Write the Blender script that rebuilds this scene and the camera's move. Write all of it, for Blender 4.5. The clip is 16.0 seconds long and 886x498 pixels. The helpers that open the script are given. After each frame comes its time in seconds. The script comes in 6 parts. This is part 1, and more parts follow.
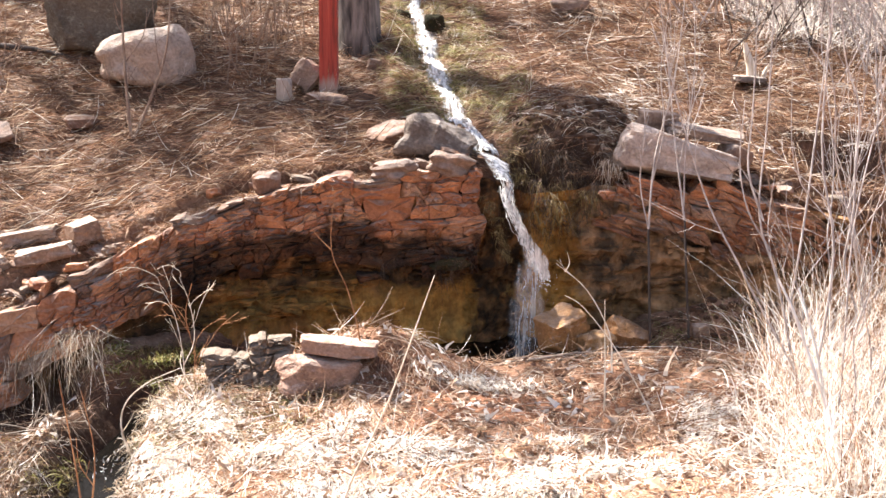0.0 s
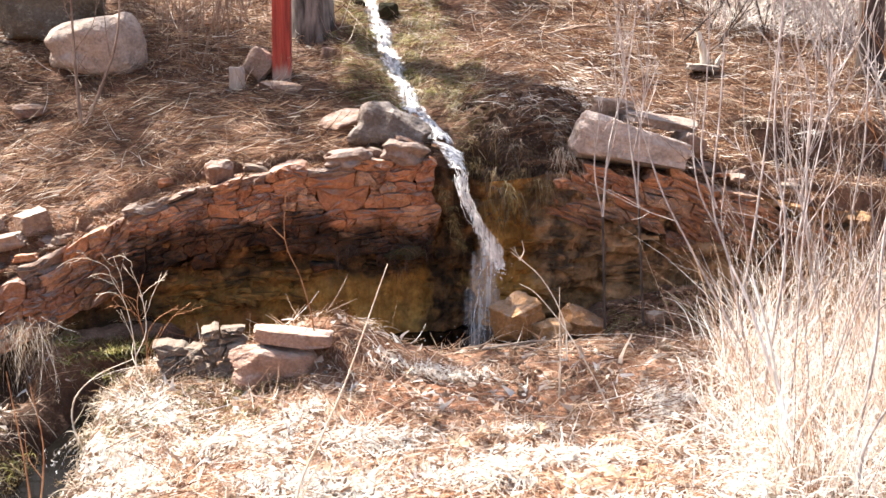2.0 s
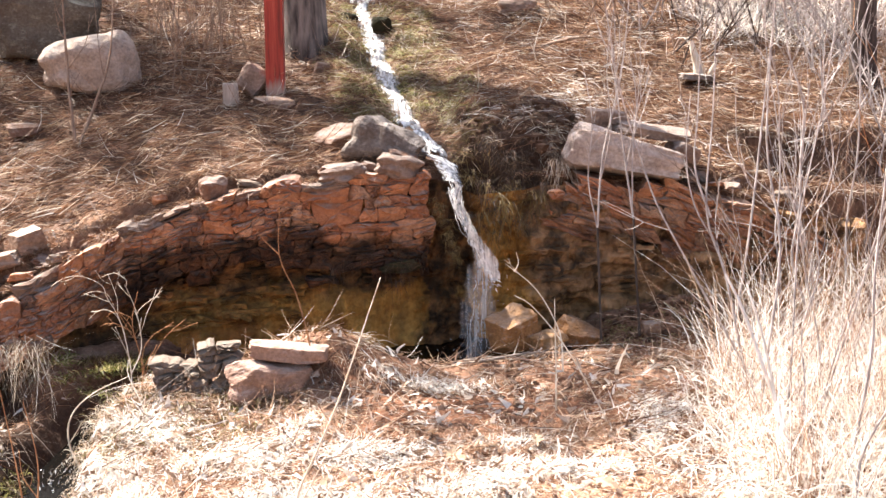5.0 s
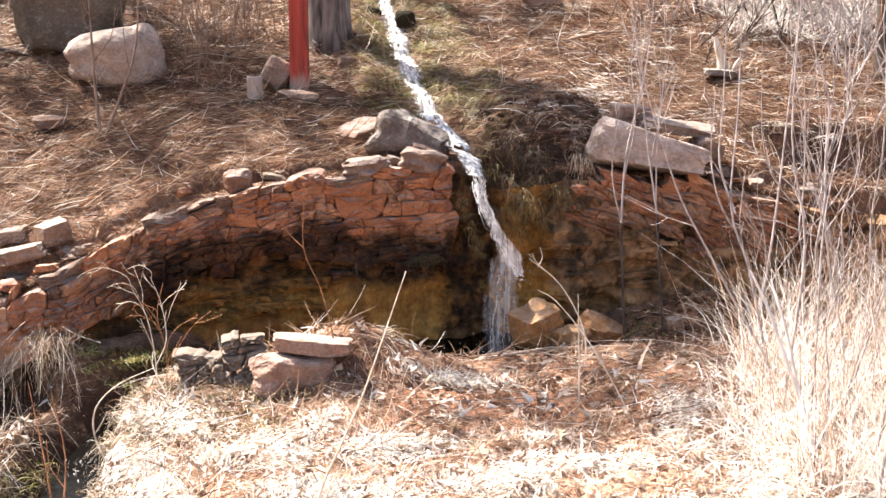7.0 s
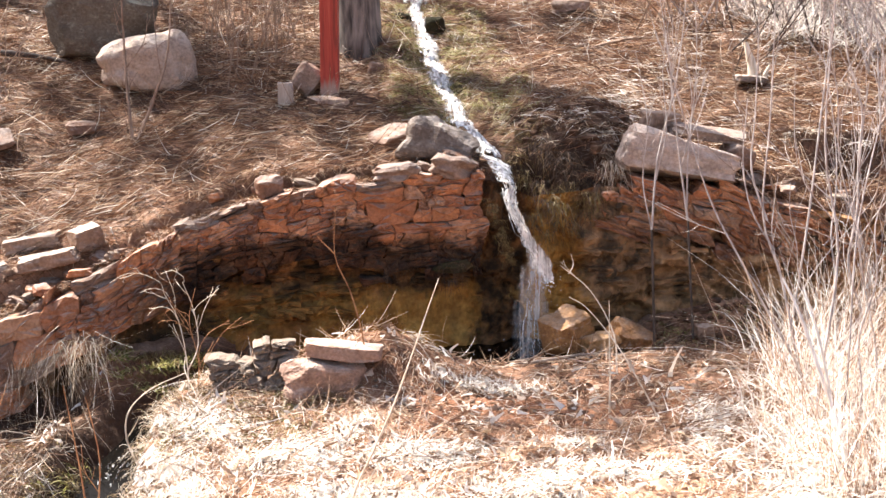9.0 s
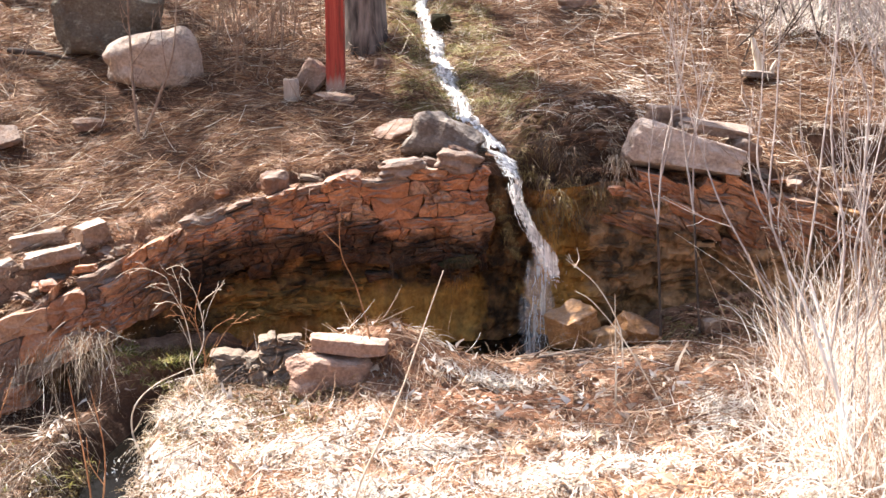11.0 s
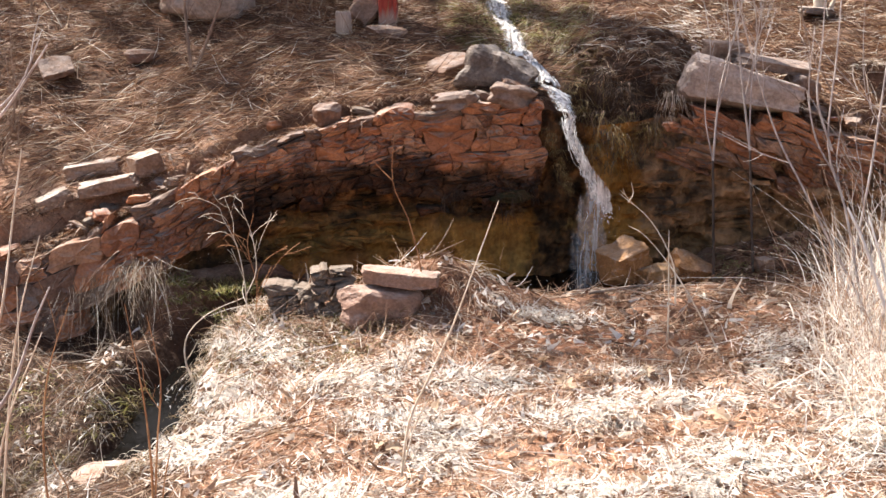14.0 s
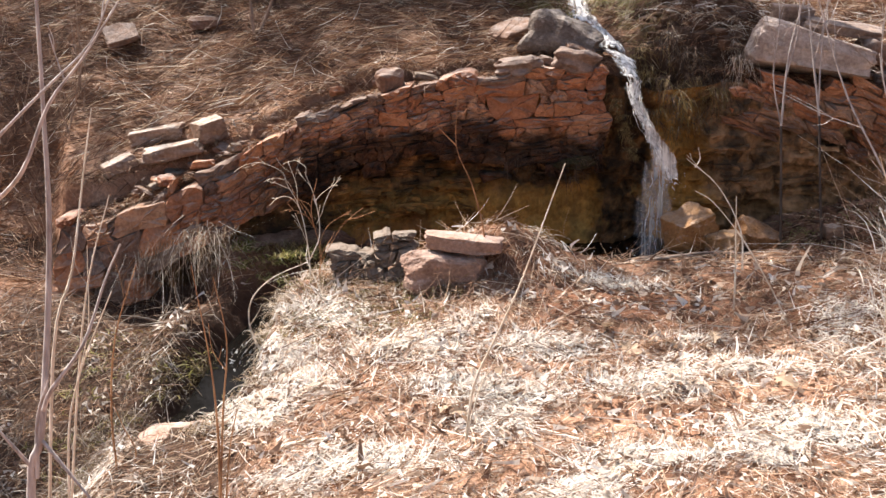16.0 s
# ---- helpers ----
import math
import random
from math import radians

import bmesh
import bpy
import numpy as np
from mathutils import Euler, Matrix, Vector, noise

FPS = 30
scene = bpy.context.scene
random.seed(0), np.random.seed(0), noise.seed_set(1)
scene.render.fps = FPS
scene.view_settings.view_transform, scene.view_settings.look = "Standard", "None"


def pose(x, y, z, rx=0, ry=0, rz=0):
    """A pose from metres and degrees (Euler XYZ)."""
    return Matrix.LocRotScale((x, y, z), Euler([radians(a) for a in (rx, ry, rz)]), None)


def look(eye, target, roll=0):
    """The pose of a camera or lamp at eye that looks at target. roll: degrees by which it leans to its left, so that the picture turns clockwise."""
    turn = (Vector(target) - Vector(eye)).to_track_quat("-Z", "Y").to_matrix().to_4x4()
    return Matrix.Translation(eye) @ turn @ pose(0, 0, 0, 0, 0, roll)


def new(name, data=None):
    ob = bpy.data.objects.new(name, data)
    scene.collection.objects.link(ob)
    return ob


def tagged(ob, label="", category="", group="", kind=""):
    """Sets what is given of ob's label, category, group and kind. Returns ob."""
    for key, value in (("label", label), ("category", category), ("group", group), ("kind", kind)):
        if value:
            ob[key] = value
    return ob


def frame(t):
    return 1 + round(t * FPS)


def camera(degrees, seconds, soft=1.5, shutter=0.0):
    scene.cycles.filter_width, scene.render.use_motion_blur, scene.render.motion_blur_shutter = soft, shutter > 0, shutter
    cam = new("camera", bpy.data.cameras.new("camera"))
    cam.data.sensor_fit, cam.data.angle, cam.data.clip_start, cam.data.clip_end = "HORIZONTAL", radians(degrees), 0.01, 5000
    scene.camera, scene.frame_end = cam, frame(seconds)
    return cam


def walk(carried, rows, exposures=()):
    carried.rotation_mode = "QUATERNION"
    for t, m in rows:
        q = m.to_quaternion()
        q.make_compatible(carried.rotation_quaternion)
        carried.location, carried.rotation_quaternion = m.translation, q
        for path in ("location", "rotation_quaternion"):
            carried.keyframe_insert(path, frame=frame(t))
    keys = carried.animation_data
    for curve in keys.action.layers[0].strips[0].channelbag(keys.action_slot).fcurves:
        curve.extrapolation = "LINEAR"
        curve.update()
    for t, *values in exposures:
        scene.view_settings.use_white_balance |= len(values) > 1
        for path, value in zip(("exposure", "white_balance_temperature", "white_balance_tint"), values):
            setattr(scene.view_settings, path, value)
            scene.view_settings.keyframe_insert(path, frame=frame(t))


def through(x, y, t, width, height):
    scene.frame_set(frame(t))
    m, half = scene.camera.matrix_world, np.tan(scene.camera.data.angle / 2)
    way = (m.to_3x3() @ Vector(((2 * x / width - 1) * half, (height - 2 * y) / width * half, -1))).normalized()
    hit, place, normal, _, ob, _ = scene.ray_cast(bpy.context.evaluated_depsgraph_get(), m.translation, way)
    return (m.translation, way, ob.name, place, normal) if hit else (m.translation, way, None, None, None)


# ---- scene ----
cam = camera(38.0, 16.0)
ROWS = [
    (0.0, 0.0, 0.0, 1.75, 79.0, -0.0, 0.0),
    (0.5, 0.014, 0.015, 1.748, 78.71, 0.056, -0.244),
    (1.0, 0.025, 0.022, 1.737, 78.647, 0.002, -0.715),
    (1.5, 0.017, 0.028, 1.731, 78.604, 0.03, -1.446),
    (2.0, 0.017, 0.024, 1.735, 78.595, -0.076, -1.894),
    (2.5, 0.009, 0.022, 1.747, 78.953, -0.735, -2.483),
    (3.0, 0.024, 0.018, 1.751, 79.234, -0.327, -3.255),
    (3.5, 0.037, 0.025, 1.745, 79.222, 0.121, -3.098),
    (4.0, 0.057, 0.024, 1.743, 79.17, 0.342, -2.963),
    (4.2, 0.047, 0.029, 1.739, 79.216, 0.52, -2.693),
    (6.5, 0.038, 0.017, 1.73, 78.99, 0.622, -1.514),
    (7.0, 0.018, 0.016, 1.735, 78.933, 0.517, -1.171),
    (7.5, 0.011, 0.007, 1.742, 78.939, 0.401, -0.804),
    (8.0, -0.007, 0.002, 1.745, 79.007, 0.353, -0.572),
    (8.5, -0.01, 0.006, 1.749, 79.059, 0.411, -0.232),
    (10.8, 0.004, 0.013, 1.735, 79.288, 0.754, 0.258),
    (11.0, 0.004, 0.009, 1.715, 79.184, 0.738, 0.302),
    (11.5, -0.006, 0.015, 1.702, 78.499, 0.51, 0.486),
    (12.0, -0.018, 0.013, 1.681, 78.007, 0.414, 0.854),
    (12.5, -0.021, 0.018, 1.673, 77.38, 0.435, 1.188),
    (13.0, -0.03, 0.019, 1.668, 77.007, 0.545, 1.663),
    (13.5, -0.033, 0.02, 1.665, 76.72, 0.589, 2.003),
    (14.0, -0.035, 0.019, 1.668, 76.658, 0.417, 2.374),
    (14.5, -0.039, 0.025, 1.665, 76.506, 0.539, 2.649),
    (15.0, -0.039, 0.03, 1.659, 76.443, 0.554, 3.149),
    (15.5, -0.059, 0.033, 1.641, 76.168, 0.689, 3.669),
    (16.0, -0.067, 0.033, 1.627, 75.489, 0.815, 4.879),
]
walk(cam, [(t, pose(x, y, z, rx, ry, rz)) for t, x, y, z, rx, ry, rz in ROWS],
     exposures=[(0.0, 2.20), (8.5, 2.20), (11.5, 2.08), (13.5, 1.72), (16.0, 1.52)])

# ---- light ----
SUN_FROM = Vector((-0.48, 0.43, 0.85)).normalized()
world = bpy.data.worlds.new("sky")
scene.world = world
world.use_nodes = True
sky = world.node_tree.nodes.new("ShaderNodeTexSky")
sky.sky_type, sky.sun_disc = "NISHITA", False
sky.air_density, sky.dust_density, sky.ozone_density = 0.8, 3.0, 0.4
sky.sun_elevation = math.asin(SUN_FROM.z)
sky.sun_rotation = math.atan2(SUN_FROM.x, SUN_FROM.y)
world.node_tree.links.new(sky.outputs[0], world.node_tree.nodes["Background"].inputs[0])
world.node_tree.nodes["Background"].inputs[1].default_value = 0.085
sun_data = bpy.data.lights.new("sun", "SUN")
sun_data.energy, sun_data.angle, sun_data.color = 5.3, radians(0.6), (1.0, 0.945, 0.89)
sun = new("sun", sun_data)
sun.matrix_world = look(SUN_FROM * 30, (0, 0, 0))


# ---- materials ----
def ramp_stops(node, stops):
    r = node.color_ramp
    while len(r.elements) > 1:
        r.elements.remove(r.elements[-1])
    for i, (p, c) in enumerate(stops):
        e = r.elements[0] if i == 0 else r.elements.new(p)
        e.position, e.color = p, (*c, 1) if len(c) == 3 else c


class Mat:
    """A node material with short helpers."""

    def __init__(self, name, rough=0.8, spec=0.3):
        self.m = bpy.data.materials.new(name)
        self.m.use_nodes = True
        self.t = self.m.node_tree
        self.b = self.t.nodes["Principled BSDF"]
        self.b.inputs["Roughness"].default_value = rough
        self.b.inputs["Specular IOR Level"].default_value = spec
        self.pos = self.t.nodes.new("ShaderNodeNewGeometry")
        self.obj = None

    def node(self, kind, **kw):
        n = self.t.nodes.new(kind)
        for k, v in kw.items():
            n.inputs[k].default_value = v
        return n

    def link(self, a, b):
        self.t.links.new(a, b)

    def noise(self, scale, detail=5.0, rough=0.6, stretch=None, distort=0.0):
        n = self.node("ShaderNodeTexNoise", Scale=scale, Detail=detail, Roughness=rough, Distortion=distort)
        src = self.pos.outputs["Position"]
        if stretch:
            mp = self.node("ShaderNodeMapping", Scale=stretch)
            self.link(src, mp.inputs[0])
            src = mp.outputs[0]
        self.link(src, n.inputs["Vector"])
        return n.outputs["Fac"]

    def ramp(self, fac, stops):
        r = self.node("ShaderNodeValToRGB")
        ramp_stops(r, stops)
        self.link(fac, r.inputs[0])
        return r.outputs[0]

    def mix(self, fac, a, b, how="MIX"):
        n = self.t.nodes.new("ShaderNodeMix")
        n.data_type, n.blend_type = "RGBA", how
        for v, i in ((fac, 0), (a, 6), (b, 7)):
            if isinstance(v, (int, float)):
                n.inputs[i].default_value = v
            elif isinstance(v, tuple):
                n.inputs[i].default_value = (*v, 1)
            else:
                self.link(v, n.inputs[i])
        return n.outputs[2]

    def math(self, op, a, b=0.0):
        n = self.t.nodes.new("ShaderNodeMath")
        n.operation = op
        for v, i in ((a, 0), (b, 1)):
            if isinstance(v, (int, float)):
                n.inputs[i].default_value = v
            else:
                self.link(v, n.inputs[i])
        return n.outputs[0]

    def span(self, v, lo, hi):
        """0 to 1 as v goes from lo to hi."""
        n = self.node("ShaderNodeMapRange")
        n.inputs[1].default_value, n.inputs[2].default_value = lo, hi
        self.link(v, n.inputs[0])
        return n.outputs[0]

    def xyz(self):
        s = self.t.nodes.new("ShaderNodeSeparateXYZ")
        self.link(self.pos.outputs["Position"], s.inputs[0])
        return s.outputs

    def up(self):
        s = self.t.nodes.new("ShaderNodeSeparateXYZ")
        self.link(self.pos.outputs["Normal"], s.inputs[0])
        return s.outputs[2]

    def rand(self, islands=False):
        if islands:
            return self.pos.outputs["Random Per Island"]
        n = self.t.nodes.new("ShaderNodeObjectInfo")
        return n.outputs["Random"]

    def colour(self, c):
        if isinstance(c, tuple):
            self.b.inputs["Base Color"].default_value = (*c, 1)
        else:
            self.link(c, self.b.inputs["Base Color"])
        return self

    def rough(self, v):
        self.link(v, self.b.inputs["Roughness"])
        return self

    def bump(self, height, strength=0.6, distance=0.01):
        n = self.node("ShaderNodeBump", Strength=strength, Distance=distance)
        self.link(height, n.inputs["Height"])
        self.link(n.outputs[0], self.b.inputs["Normal"])
        return self

    def thin(self, amount=0.35):
        """Lets light through, for blades and leaves."""
        tr = self.t.nodes.new("ShaderNodeBsdfTranslucent")
        ms = self.node("ShaderNodeMixShader", Fac=amount)
        src = self.b.inputs["Base Color"]
        if src.is_linked:
            self.link(src.links[0].from_socket, tr.inputs[0])
        else:
            tr.inputs[0].default_value = src.default_value
        out = self.t.nodes["Material Output"]
        self.link(self.b.outputs[0], ms.inputs[1])
        self.link(tr.outputs[0], ms.inputs[2])
        self.link(ms.outputs[0], out.inputs[0])
        return self


def soil_material():
    m = Mat("red_soil", 0.95, 0.1)
    base = m.ramp(m.noise(3.0, 8), [(0.3, (0.12, 0.052, 0.030)), (0.5, (0.31, 0.165, 0.10)), (0.7, (0.50, 0.335, 0.235))])
    grit = m.ramp(m.noise(70, 4), [(0.35, (0.08, 0.045, 0.03)), (0.6, (0.34, 0.19, 0.12)), (0.72, (0.55, 0.42, 0.30))])
    c = m.mix(0.4, base, grit)
    p = m.xyz()
    # brown humus under the needles of the hillside
    humus = m.math("MULTIPLY", m.span(p[1], 6.7, 7.0), m.math("ADD", 0.45, m.math("MULTIPLY", m.span(m.noise(6, 6), 0.4, 0.6), 0.45)))
    c = m.mix(humus, c, m.ramp(m.noise(40, 5), [(0.35, (0.035, 0.02, 0.013)), (0.65, (0.12, 0.07, 0.045))]))
    # the wet dark mud along the brook, spread wider to darken the shaded bank
    low = m.math("MULTIPLY", m.span(p[2], -0.04, -0.22), m.span(p[0], -1.12, -1.30))
    low = m.math("MULTIPLY", low, m.math("MULTIPLY", m.span(p[0], -3.2, -2.6), m.span(p[1], 3.5, 4.0)))
    low = m.math("MAXIMUM", low, m.math("MULTIPLY", m.span(p[2], 0.02, -0.06), m.span(p[1], 6.25, 6.45)))
    # red earth in a shallow dip before the pool, darkened for tree shade
    dip = m.math("ADD", p[1], m.math("MULTIPLY", m.math("SUBTRACT", m.noise(4, 5), 0.5), 0.6))
    damp_shade = m.math("MULTIPLY", m.math("MULTIPLY", m.span(dip, 5.36, 5.48), m.span(dip, 6.0, 5.8)), m.span(p[0], -0.35, -0.1))
    c = m.mix(m.math("MULTIPLY", damp_shade, 0.75), c, m.ramp(m.noise(24, 6), [(0.35, (0.06, 0.028, 0.018)), (0.65, (0.25, 0.11, 0.06))]))
    # wet earth on the steep bank beside the fall, coloured darker for its shade
    bank = m.math("MULTIPLY", m.math("MULTIPLY", m.span(p[0], 0.30, 0.42), m.span(p[0], 1.02, 0.86)), m.math("MULTIPLY", m.span(p[1], 6.8, 6.9), m.span(m.math("ADD", p[1], m.math("MULTIPLY", m.math("SUBTRACT", m.noise(5, 5), 0.5), 1.6)), 7.6, 7.1)))
    low = m.math("MAXIMUM", low, m.math("MULTIPLY", bank, 0.8))
    c = m.mix(m.math("MULTIPLY", low, 0.85), c, (0.022, 0.014, 0.010))
    m.colour(c)
    return m.bump(m.noise(45, 6), 0.9, 0.02).m


def stone_material(name, low, mid, high, dust=0.5, wet=True, dust_colour=(0.42, 0.36, 0.31)):
    m = Mat(name, 0.9, 0.12)
    tone = m.ramp(m.rand(), [(0.0, low), (0.5, mid), (1.0, high)])
    c = m.mix(0.75, tone, m.ramp(m.noise(9, 7), [(0.3, (0.46, 0.42, 0.39)), (0.7, (1.0, 0.96, 0.92))]), "MULTIPLY")
    c = m.mix(0.5, c, m.ramp(m.noise(60, 5), [(0.35, (0.35, 0.3, 0.28)), (0.65, (1, 1, 1))]), "MULTIPLY")
    stain = m.span(m.noise(6.5, 7, 0.7), 0.54, 0.66)
    c = m.mix(m.math("MULTIPLY", stain, 0.40), c, (0.09, 0.045, 0.028))
    pale = m.span(m.noise(17, 6, 0.7, stretch=(1, 1, 1.6)), 0.56, 0.68)
    c = m.mix(m.math("MULTIPLY", pale, 0.45), c, dust_colour)
    grey = m.math("MULTIPLY", m.span(m.up(), 0.35, 0.9), m.span(m.noise(14, 5), 0.35, 0.6))
    c = m.mix(m.math("MULTIPLY", grey, dust), c, dust_colour)
    if wet:
        p = m.xyz()
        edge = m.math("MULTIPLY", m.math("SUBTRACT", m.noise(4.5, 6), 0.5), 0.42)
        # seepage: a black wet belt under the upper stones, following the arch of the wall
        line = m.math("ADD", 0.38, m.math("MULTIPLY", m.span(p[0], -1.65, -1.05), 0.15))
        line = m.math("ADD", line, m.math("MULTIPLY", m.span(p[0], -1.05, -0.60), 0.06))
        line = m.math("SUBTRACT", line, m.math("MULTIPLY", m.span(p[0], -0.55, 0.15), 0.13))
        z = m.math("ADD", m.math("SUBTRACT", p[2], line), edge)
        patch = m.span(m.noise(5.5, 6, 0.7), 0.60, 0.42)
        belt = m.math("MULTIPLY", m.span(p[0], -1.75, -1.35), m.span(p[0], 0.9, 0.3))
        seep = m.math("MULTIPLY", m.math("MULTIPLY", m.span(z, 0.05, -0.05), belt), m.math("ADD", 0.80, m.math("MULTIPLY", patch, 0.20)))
        damp_shade = m.math("MULTIPLY", m.math("MULTIPLY", m.span(p[0], 0.5, 0.7), m.span(m.math("ADD", p[2], edge), 0.80, 0.50)), m.math("ADD", 0.20, m.math("MULTIPLY", m.span(p[0], 1.9, 1.3), 0.40)))
        c = m.mix(damp_shade, c, (0.045, 0.030, 0.022))
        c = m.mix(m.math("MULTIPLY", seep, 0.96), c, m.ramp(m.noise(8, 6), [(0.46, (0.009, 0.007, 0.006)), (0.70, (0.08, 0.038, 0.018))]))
        moss = m.math("MULTIPLY", m.math("MULTIPLY", seep, m.span(m.noise(7, 6), 0.58, 0.68)), 0.4)
        c = m.mix(moss, c, (0.09, 0.055, 0.018))
        m.rough(m.math("SUBTRACT", 0.9, m.math("MULTIPLY", seep, 0.15)))
    m.colour(c)
    beds = m.noise(7, 5, 0.6, stretch=(1, 1, 2.0))
    return m.bump(m.math("ADD", m.math("ADD", m.noise(25, 8), m.math("MULTIPLY", beds, 0.9)), m.math("MULTIPLY", m.noise(120, 3), 0.35)), 0.9, 0.022).m


def face_material():
    m = Mat("wet_sandstone", 0.85, 0.10)
    p = m.xyz()
    ochre = m.ramp(m.noise(5, 8), [(0.3, (0.19, 0.082, 0.020)), (0.5, (0.44, 0.215, 0.050)), (0.72, (0.58, 0.34, 0.10))])
    grain = m.ramp(m.noise(38, 5), [(0.35, (0.55, 0.5, 0.45)), (0.6, (1, 1, 1))])
    ochre = m.mix(0.6, ochre, grain, "MULTIPLY")
    streak = m.span(m.noise(3.0, 7, stretch=(3.0, 3.0, 0.7)), 0.46, 0.62)
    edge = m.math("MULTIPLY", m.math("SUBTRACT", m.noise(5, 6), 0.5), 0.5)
    # black wet stain and the shade under the overhang, both in the colour
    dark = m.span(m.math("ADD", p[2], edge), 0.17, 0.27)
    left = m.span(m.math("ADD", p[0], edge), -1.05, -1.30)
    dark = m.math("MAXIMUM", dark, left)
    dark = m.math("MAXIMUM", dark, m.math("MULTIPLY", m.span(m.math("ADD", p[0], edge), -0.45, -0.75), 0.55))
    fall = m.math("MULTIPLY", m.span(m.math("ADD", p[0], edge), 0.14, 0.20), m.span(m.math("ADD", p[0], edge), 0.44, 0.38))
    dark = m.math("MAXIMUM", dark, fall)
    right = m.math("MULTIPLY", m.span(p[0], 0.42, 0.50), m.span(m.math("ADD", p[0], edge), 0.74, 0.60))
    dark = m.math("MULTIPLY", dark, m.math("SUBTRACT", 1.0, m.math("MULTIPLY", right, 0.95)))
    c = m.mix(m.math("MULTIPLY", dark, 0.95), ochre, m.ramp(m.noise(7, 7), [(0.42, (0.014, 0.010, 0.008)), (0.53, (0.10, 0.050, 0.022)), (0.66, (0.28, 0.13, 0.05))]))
    c = m.mix(m.math("MULTIPLY", streak, 0.40), c, (0.028, 0.018, 0.012))
    green = m.math("MULTIPLY", m.span(m.noise(5, 5), 0.54, 0.66), m.span(p[2], 0.16, 0.0))
    c = m.mix(m.math("MULTIPLY", green, 0.35), c, (0.16, 0.105, 0.025))
    mud = m.ramp(m.noise(9, 7), [(0.38, (0.06, 0.04, 0.025)), (0.5, (0.24, 0.135, 0.068)), (0.66, (0.42, 0.245, 0.125))])
    c = m.mix(m.math("MULTIPLY", m.span(m.math("ADD", p[0], edge), 0.66, 0.80), 0.85), c, mud)
    m.colour(c)
    return m.bump(m.math("ADD", m.noise(18, 8), m.math("MULTIPLY", m.noise(70, 4), 0.5)), 0.9, 0.02).m


def fibre_material(name, stops, through=0.3, rough=0.6):
    m = Mat(name, rough, 0.35)
    c = m.ramp(m.rand(True), stops)
    c = m.mix(0.35, c, m.ramp(m.noise(2.2, 5), [(0.35, (0.35, 0.3, 0.27)), (0.65, (1, 1, 1))]), "MULTIPLY")
    m.colour(c)
    return m.thin(through).m


def bark_material(name, dark, light, scale=30.0, stretch=(1, 1, 0.15), rough=0.85):
    m = Mat(name, rough, 0.2)
    n = m.noise(scale, 7, stretch=stretch)
    c = m.ramp(n, [(0.35, dark), (0.65, light)])
    c = m.mix(0.4, c, m.ramp(m.noise(6, 4), [(0.3, (0.5, 0.47, 0.44)), (0.7, (1, 1, 1))]), "MULTIPLY")
    m.colour(c)
    return m.bump(n, 0.7, 0.01).m


def paint_material():
    m = Mat("weathered_red_paint", 0.7, 0.3)
    p = m.xyz()
    grain = m.noise(40, 6, stretch=(1, 1, 0.06))
    red = m.ramp(grain, [(0.32, (0.10, 0.022, 0.014)), (0.5, (0.30, 0.04, 0.024)), (0.66, (0.38, 0.065, 0.04)), (0.8, (0.46, 0.16, 0.11))])
    worn = m.span(m.math("ADD", p[2], m.math("MULTIPLY", m.math("SUBTRACT", grain, 0.5), 0.18)), 1.29, 1.23)
    chips = m.span(m.noise(30, 6, stretch=(1, 1, 0.12)), 0.66, 0.70)
    c = m.mix(m.math("MAXIMUM", worn, m.math("MULTIPLY", chips, 0.6)), red, (0.34, 0.22, 0.17))
    m.colour(c)
    return m.bump(grain, 0.6, 0.006).m


def water_material():
    m = Mat("clear_dark_water", 0.06, 0.06)
    m.colour((0.004, 0.0035, 0.003))
    return m.bump(m.noise(28, 4), 0.12, 0.01).m


def foam_material(name, cover, scale, stretch, edge=0.1, most=1.0):
    """White broken water: streaks of foam with clear gaps."""
    m = Mat(name, 0.6, 0.25)
    n = m.noise(scale, 4, 0.5, stretch=stretch)
    m.colour(m.ramp(n, [(0.3, (0.46, 0.42, 0.39)), (0.62, (0.90, 0.86, 0.81))]))
    m.bump(n, 0.2, 0.01)
    across = m.t.nodes.new("ShaderNodeAttribute")
    across.attribute_name = "across"
    rim = m.math("MULTIPLY", m.math("POWER", m.math("ABSOLUTE", across.outputs["Fac"]), 2.0), 0.34)
    n = m.math("SUBTRACT", m.math("ADD", n, 0.08), rim)
    fac = m.math("MULTIPLY", m.span(n, cover - edge, cover + edge), most)
    clear = m.node("ShaderNodeBsdfTransparent")
    ms = m.t.nodes.new("ShaderNodeMixShader")
    m.link(fac, ms.inputs[0])
    m.link(clear.outputs[0], ms.inputs[1])
    m.link(m.b.outputs[0], ms.inputs[2])
    m.link(ms.outputs[0], m.t.nodes["Material Output"].inputs[0])
    return m.m


SOIL = soil_material()
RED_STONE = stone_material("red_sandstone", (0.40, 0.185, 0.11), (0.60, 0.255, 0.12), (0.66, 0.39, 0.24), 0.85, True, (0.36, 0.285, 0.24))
CAP_STONE = stone_material("pale_capstone", (0.27, 0.15, 0.10), (0.31, 0.205, 0.15), (0.35, 0.26, 0.21), 0.65, False, (0.29, 0.245, 0.215))
TAN_ROCK = stone_material("tan_boulder_rock", (0.42, 0.27, 0.18), (0.49, 0.36, 0.26), (0.56, 0.46, 0.38), 0.45, False, (0.50, 0.43, 0.38))
PINK_ROCK = stone_material("pink_boulder_rock", (0.36, 0.25, 0.19), (0.40, 0.285, 0.22), (0.45, 0.34, 0.27), 0.5, False, (0.42, 0.34, 0.28))
